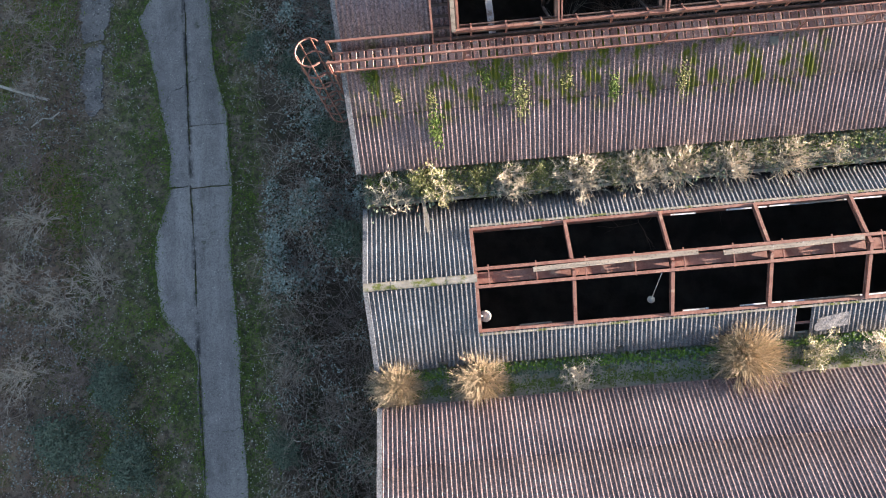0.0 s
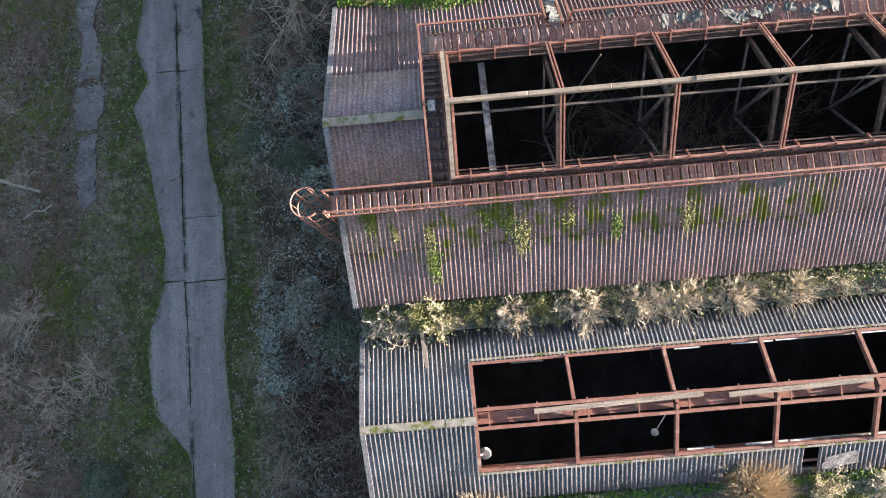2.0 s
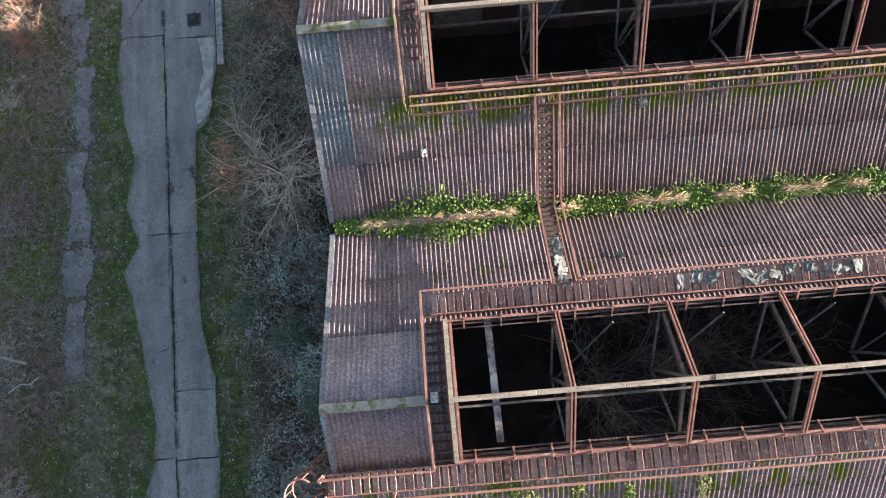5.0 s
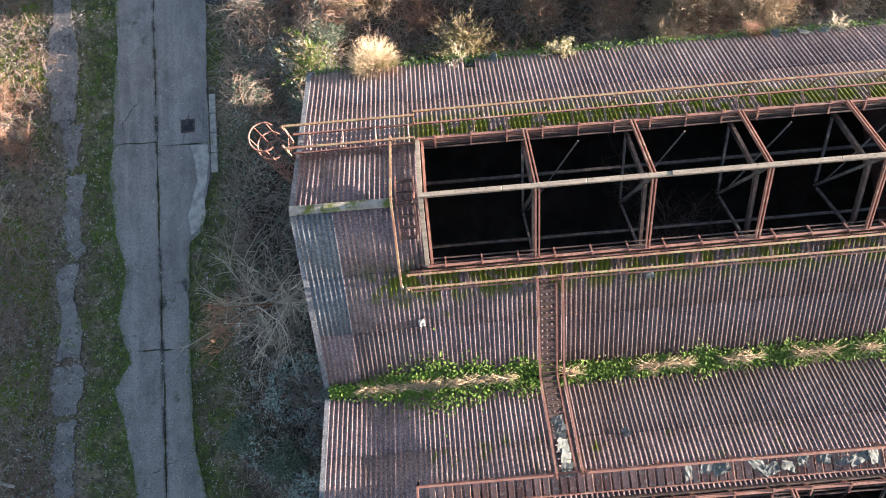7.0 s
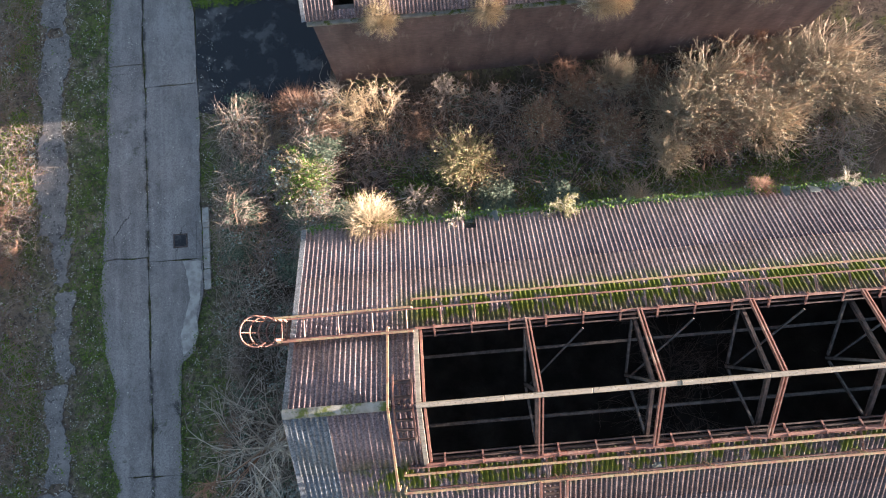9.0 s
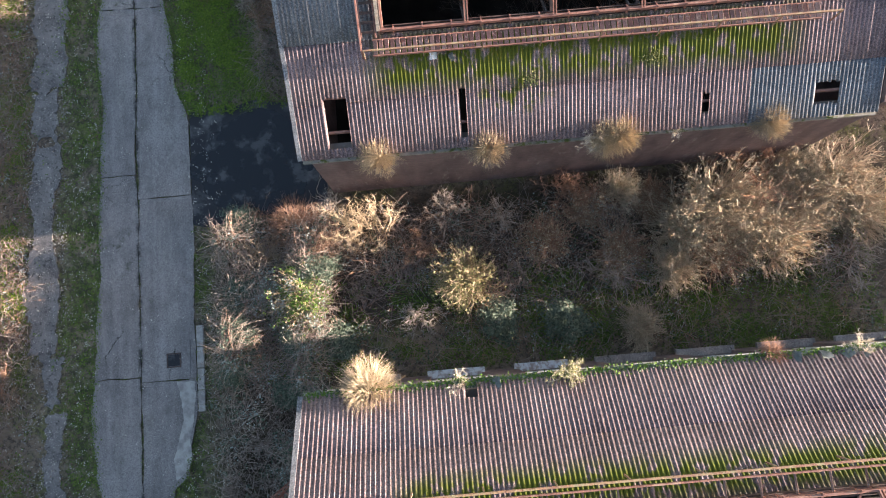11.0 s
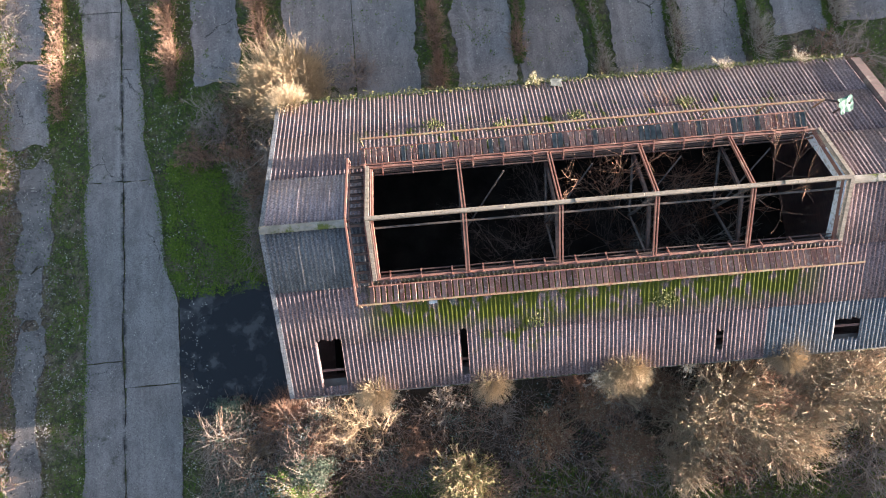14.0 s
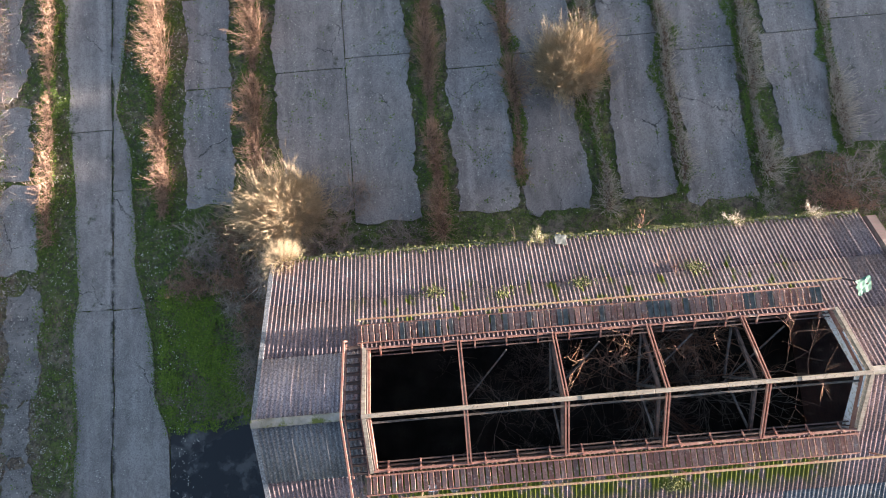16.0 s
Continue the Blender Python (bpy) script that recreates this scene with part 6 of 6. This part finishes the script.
def gutter_growth(name, label, y, z, wide, x0, x1, n, size, mat, seed, bulge=None, slope=0.62, lift=0.16):
    rng = random.Random(seed)
    vs, fs = [], []
    for _ in range(n):
        x = rng.uniform(x0, x1)
        wv = wide * (0.55 + 0.8 * abs(noise.noise(Vector((x * 0.7, seed, 0))))) * (bulge(x) if bulge else 1.0)
        dy = rng.gauss(0, 0.5) * wv
        p = Vector((x, y + dy, z + slope * abs(dy) + rng.uniform(0.0, lift)))
        leaf(vs, fs, p, size * rng.uniform(0.6, 1.3), rng, 0.35)
    tagged(part(name, mesh_of(name, vs, fs, mat), None), label, "undergrowth", kind="stuff")


def bc_bulge(x):
    return 0.35 + 1.3 * math.exp(-((x - 0.6) / 1.7) ** 2) + 0.25 * smooth(x, 2.5, 4) + 0.5 * math.exp(-((x - 3.4) / 0.5) ** 2)


gutter_growth("valley_ivy", "bright green ivy trailing in the roof valley", 15.8, 8.5, 0.72, -2.7, 17, 15000, 0.095, leaf_green, 401, bc_bulge)
gutter_growth("valley_ivy", "darker ivy in the roof valley", 15.8, 8.45, 0.8, -2.7, 17, 4500, 0.09, leaf_olive, 411, bc_bulge)
gutter_growth("gutter_weeds", "olive weeds in the silted gutter", 5.0, 8.2, 0.8, -2.7, 17, 2800, 0.09, leaf_olive, 402, None, 0.5, 0.3)
gutter_growth("gutter_weeds", "dark leaves crowding the silted gutter", 4.7, 8.1, 0.9, -2.7, 17, 5500, 0.10, leaf_dark, 403, None, 0.5, 0.2)
gutter_growth("gutter_weeds", "fresh green weeds in the silted gutter", 4.85, 8.2, 0.7, -2.7, 17, 1500, 0.09, leaf_green, 407, lambda x: 0.4 + 1.2 * max(0.0, noise.noise(Vector((x * 0.9, 1.7, 0)))), 0.5)
gutter_growth("gutter_weeds", "green weeds against the grey roof eave", -1.72, 7.48, 0.42, -2.7, 17, 3600, 0.10, leaf_green, 404, lambda x: 0.5 + 1.0 * max(0.0, noise.noise(Vector((x * 0.8, 6.0, 0)))), 0.3)
gutter_growth("gutter_weeds", "dark weeds in the silted gutter", -1.8, 7.46, 0.5, -2.7, 17, 3600, 0.10, leaf_dark, 409, None, 0.3)
gutter_growth("gutter_weeds", "dull moss in the silted gutter", -2.35, 7.45, 0.35, -2.7, 17, 3000, 0.07, grass_mat, 408, None, 0.2)
gutter_growth("gutter_moss", "moss and weeds along the eave", 26.75, 8.2, 0.22, -2.7, 20, 3200, 0.08, leaf_green, 405)
gutter_growth("gutter_moss", "dark moss along the eave", 26.7, 8.2, 0.26, -2.7, 20, 2200, 0.08, leaf_dark, 415)
gutter_growth("gutter_moss", "moss and weeds along the eave", 46.3, 6.2, 0.22, -2.7, 19, 3000, 0.08, leaf_olive, 406)

rng = random.Random(78)
vs, fs = [], []
for _ in range(2600):
    x = rng.uniform(-2.6, 17)
    p = Vector((x, 4.65 + rng.gauss(0, 0.2), 8.1))
    a, ln = rng.uniform(0, 6.28), rng.uniform(0.25, 0.6)
    d = Vector((math.cos(a), math.sin(a) * 0.7, rng.uniform(0.3, 1.3))).normalized()
    stick(vs, fs, [p, p + d * ln * 0.6 + Vector((rng.gauss(0, 0.05), rng.gauss(0, 0.05), 0)), p + d * ln], 0.011, 0.005)
tagged(part("dry_stalks", mesh_of("dry_stalks", vs, fs, twig_grey), None), "dead grey stalks crowding the silted gutter", "undergrowth", kind="stuff")

rng = random.Random(77)
vs, fs = [], []
for cx_ in (-1.5, -0.9, -0.2, 0.4, 1.1, 1.6, 2.2, 2.9, 5.0, 7.4, 7.9, 8.6, 10.2, 10.8, 12.5, 13.2, 14.6):
    for _ in range(70):
        p = Vector((cx_ + rng.gauss(0, 0.12), 15.8 + rng.gauss(0, 0.05), 8.62 + rng.uniform(0, 0.1)))
        d = Vector((rng.choice((-1, 1)) * rng.uniform(0.4, 1), rng.gauss(0, 0.35), rng.uniform(0, 0.25)))
        stick(vs, fs, [p, p + d * 0.25 + Vector((0, 0, 0.06)), p + d * 0.5], 0.009, 0.004)
tagged(part("dry_grass", mesh_of("dry_grass", vs, fs, straw_mat), None), "flattened tufts of dry straw in the roof valley", "grass", kind="stuff")

# ---- loose things on the roofs and indoors ----


def scrap(name, label, category, at, size, rot, mat, seed, bend=0.05):
    """A torn, buckled sheet."""
    rng = random.Random(seed)
    bm = bmesh.new()
    n = 5
    top = [[bm.verts.new(((i / n - 0.5) * size[0] * (1 + rng.uniform(-0.2, 0.1)), (j / n - 0.5) * size[1] * (1 + rng.uniform(-0.2, 0.1)), bend * size[0] * noise.noise(Vector((i * 0.7, j * 0.7, seed))))) for i in range(n + 1)] for j in range(n + 1)]
    low = [[bm.verts.new(v.co - Vector((0, 0, 0.012))) for v in row] for row in top]
    for j in range(n):
        for i in range(n):
            bm.faces.new((top[j][i], top[j][i + 1], top[j + 1][i + 1], top[j + 1][i]))
            bm.faces.new((low[j][i], low[j + 1][i], low[j + 1][i + 1], low[j][i + 1]))
    for a, b in ((top[0], low[0]), (top[-1], low[-1]), ([r[0] for r in top], [r[0] for r in low]), ([r[-1] for r in top], [r[-1] for r in low])):
        for i in range(n):
            bm.faces.new((a[i], a[i + 1], b[i + 1], b[i]))
    ob = tagged(part(name, bm, mat), label, category)
    ob.matrix_world = Matrix.Translation(at) @ Euler([radians(a) for a in rot]).to_matrix().to_4x4()
    return ob


rng = random.Random(9)
for i, x in enumerate((7.6, 8.1, 8.5, 9.6, 9.9, 10.4, 10.8, 11.4, 11.9, 12.4, 12.8)):
    scrap("felt_scrap", "torn grey roofing felt lying on the rusty walkway", "scrap", (x, 12.95 + rng.uniform(-0.1, 0.12), 10.92), (rng.uniform(0.35, 0.7), rng.uniform(0.2, 0.4)), (rng.uniform(-8, 8), rng.uniform(-8, 8), rng.uniform(0, 180)), felt, i)
for i, (y, z) in enumerate(((13.3, 10.78), (13.6, 10.58), (13.9, 10.42), (14.25, 10.22), (14.5, 10.06))):
    scrap("felt_scrap", "torn pale felt on the crossing walkway", "scrap", (4.25 + rng.uniform(-0.06, 0.06), y, z), (0.35, 0.42), (-30, rng.uniform(-10, 10), rng.uniform(-25, 25)), felt, 20 + i)
scrap("roof_scrap", "grey broken sheet lying across a hole in the roof", "scrap", (12.45, -1.1, 8.02), (1.25, 0.5), (27, 0, 8), roof_grey, 41, 0.02)
scrap("sheet_patch", "square grey sheet patch on the roof", "patch", (10.6, 7.75, 10.42), (0.3, 0.3), (32, 0, 0), felt, 42, 0.03)
scrap("roof_scrap", "small blue-grey slate fragment on the roof", "scrap", (6.3, 14.0, 9.72), (0.22, 0.3), (-32, 0, 20), felt, 43, 0.03)
scrap("roof_scrap", "small grey fragment on the roof", "scrap", (7.4, 18.6, 10.38), (0.28, 0.35), (33, 0, 15), felt, 44, 0.05)
scrap("roof_scrap", "crumpled white fragment on the roof", "scrap", (0.46, 17.75, 9.85), (0.2, 0.28), (33, 0, 10), pale_concrete, 45, 0.3)
scrap("roof_scrap", "pale fragment resting on mossy roof", "scrap", (2.5, 38.2, 8.05), (0.28, 0.28), (28, 0, 0), white_paint, 46, 0.1)
scrap("roof_scrap", "blue-grey fragment resting on mossy roof", "scrap", (3.15, 38.1, 8.0), (0.2, 0.3), (28, 0, 30), felt, 47, 0.1)
scrap("eave_sheet", "greenish sheet fragment on the mossy eave", "scrap", (7.85, 46.2, 6.46), (0.45, 0.5), (-28, 0, -10), felt, 48, 0.05)
for i, x in enumerate((14.4, 15.1, 15.7, 13.4, 3.6)):
    scrap("eave_sheet", "greenish slate fragment on the mossy eave", "scrap", (x, 26.65, 8.42), (0.4, 0.3), (-30, 8, 25 * i), felt, 50 + i, 0.05)
cloth = thing("torn_banner", "torn green sheet snagged on the rail end", "sheet", (16.8, 43.5, 8.9))
ob = scrap("cloth", "torn faded green sheet", "sheet", (16.85, 43.45, 9.1), (0.62, 0.55), (25, 10, 20), green_cloth, 60, 0.1)
ob.parent, ob.matrix_parent_inverse = cloth, Matrix.Translation((-16.8, -43.5, -8.9))
del ob["category"]
bm = bmesh.new()
beam(bm, (-0.5, 0.25, 0.0), (0.25, 0.0, 0.12), 0.05, 0.05)
beam(bm, (0.2, 0.0, -0.75), (0.2, 0.0, 0.2), 0.05, 0.05)
part("bracket", bm, steel_dark, cloth)

bm = bmesh.new()
box(bm, -0.1, 0.1, -0.13, 0.13, 0.0, 0.2, 0.02)
box(bm, -0.06, 0.06, -0.05, 0.05, 0.2, 0.25, 0.01)
tagged(part("plastic_can", bm, panel_blue), "pale blue plastic can abandoned on the roof steps", "can").location = (0.25, 10.42, 12.3)

plank = bmesh.new()
beam(plank, (-0.79, 4.5, 8.3), (-0.64, 3.0, 8.62), 0.12, 0.04)
tagged(part("timber_plank", plank, timber), "split timber plank leaning from the gutter", "plank")
plank = bmesh.new()
beam(plank, (-0.70, 4.4, 8.25), (-0.72, 3.2, 8.5), 0.05, 0.05)
tagged(part("timber_plank", plank, timber), "thin broken batten lying on the grey roof", "plank")

branch = bmesh.new()
tube(branch, [(-21.6, 13.4, 0.35), (-20.6, 13.0, 0.42), (-19.6, 12.6, 0.4), (-18.6, 12.25, 0.35)], 0.07, 7)
tagged(part("fallen_log", branch, twig_pale), "bleached fallen log in the brown undergrowth", "log")
branch = bmesh.new()
tube(branch, [(-19.5, 11.0, 0.3), (-18.9, 11.35, 0.36), (-18.5, 11.3, 0.35), (-18.1, 11.6, 0.32)], 0.035, 6)
tagged(part("fallen_branch", branch, twig_pale), "bleached crooked branch in the undergrowth", "branch")
bm = bmesh.new()
beam(bm, (2.0, 12.9, 9.1), (2.05, 8.6, 9.35), 0.22, 0.06)
tagged(part("loose_board", bm, panel_blue), "pale grey board lying across the roof trusses", "board")

# scrub growing up through the roofless halls
SAP = shrub(71, 4, 4, twig_orange, 0.55, 0.14, -0.02, 0.0032)
SAPG = shrub(72, 4, 4, twig_dark, 0.6, 0.14, -0.02, 0.0028)
SAPP = shrub(73, 3, 3, twig_pale, 0.5, 0.2, 0.0, 0.0032)
for i, (x, y, s, mesh, lab) in enumerate((
        (11.0, 41.7, 9.4, SAP[0], "tall russet sapling growing up through the rooflight"), (6.9, 41.0, 7.6, SAPG[0], "bare grey sapling growing inside the hall"),
        (11.5, 39.9, 6.9, SAPG[0], "bare grey shrub growing inside the hall"), (14.6, 39.8, 7.0, SAPP[0], "bleached dead sapling inside the hall"), (11.6, 39.6, 7.4, SAPP[0], "bleached dead sapling by the sill"),
        (6.8, 9.5, 9.0, SAPG[0], "bare grey sapling inside the hall"), (10.3, 9.6, 9.0, SAPG[0], "bare grey sapling under the rooflight"), (12.1, 10.2, 9.6, SAPG[0], "tall bare grey sapling inside the hall"),
        (6.7, 9.2, 9.2, SAPP[0], "bleached dead sapling inside the hall"), (11.0, 20.0, 8.0, SAPG[0], "bare grey sapling under the rooflight"))):
    set_plant("sapling", lab, "sapling", (x, y, 0.05), s, [("branchwork", mesh)], "saplings inside the halls", 500 + i)

for name, eave, ridge, xe in (("roof_d", D_S, D_R, D_EAST), ("roof_c", C_N, C_R, EAST), ("roof_a", A_S, A_R, EAST)):
    for f in (0.16, 0.36, 0.56):
        y, z = eave[0] + (ridge[0] - eave[0]) * f, eave[1] + (ridge[1] - eave[1]) * f
        if name == "roof_a" and f > 0.3:
            continue
        bm = bmesh.new()
        beam(bm, (WEST + 0.45, y, z - 0.16), (xe - 0.5, y, z - 0.16), 0.08, 0.14)
        tagged(part("purlin", bm, steel), "rusty red purlin under the roof sheets", "purlin", "roof purlins")

for i, (x, y, r, n) in enumerate(((-2.0, 7.75, 0.22, 160), (-1.2, 7.2, 0.15, 90), (-0.1, 6.25, 0.26, 420), (-0.15, 7.0, 0.16, 120), (1.6, 7.5, 0.2, 140), (2.7, 6.9, 0.3, 420), (2.3, 7.4, 0.25, 200), (4.2, 7.35, 0.2, 150), (5.65, 6.9, 0.18, 260), (7.85, 7.0, 0.22, 300))):
    rng = random.Random(900 + i)
    vs, fs = [], []
    for _ in range(n):
        px, py = x + rng.gauss(0, r * 0.45), y + rng.gauss(0, r)
        leaf(vs, fs, Vector((px, py, B_S[1] + (py - B_S[0]) * 0.642 + rng.uniform(0.03, 0.16))), rng.uniform(0.05, 0.085), rng, 0.4)
    tagged(part("roof_weed", mesh_of("roof_weed", vs, fs, leaf_olive if i % 2 else grass_mat), None), "small green weed rooted in a roof lap", "weed", kind="stuff")
for i, (x, y, r, n) in enumerate(((3.0, 44.6, 0.22, 150), (8.2, 44.5, 0.2, 160), (12.3, 44.7, 0.22, 150), (5.4, 44.3, 0.2, 130), (10.4, 37.6, 0.25, 200), (6.0, 37.2, 0.2, 120))):
    rng = random.Random(950 + i)
    vs, fs = [], []
    for _ in range(n):
        px, py = x + rng.gauss(0, r), y + rng.gauss(0, r * 0.6)
        leaf(vs, fs, Vector((px, py, D_R[1] - abs(py - D_R[0]) * 0.552 + rng.uniform(0.03, 0.12))), rng.uniform(0.05, 0.085), rng, 0.4)
    tagged(part("roof_weed", mesh_of("roof_weed", vs, fs, leaf_olive), None), "dull green weed rooted in mossy roof sheets", "weed", kind="stuff")
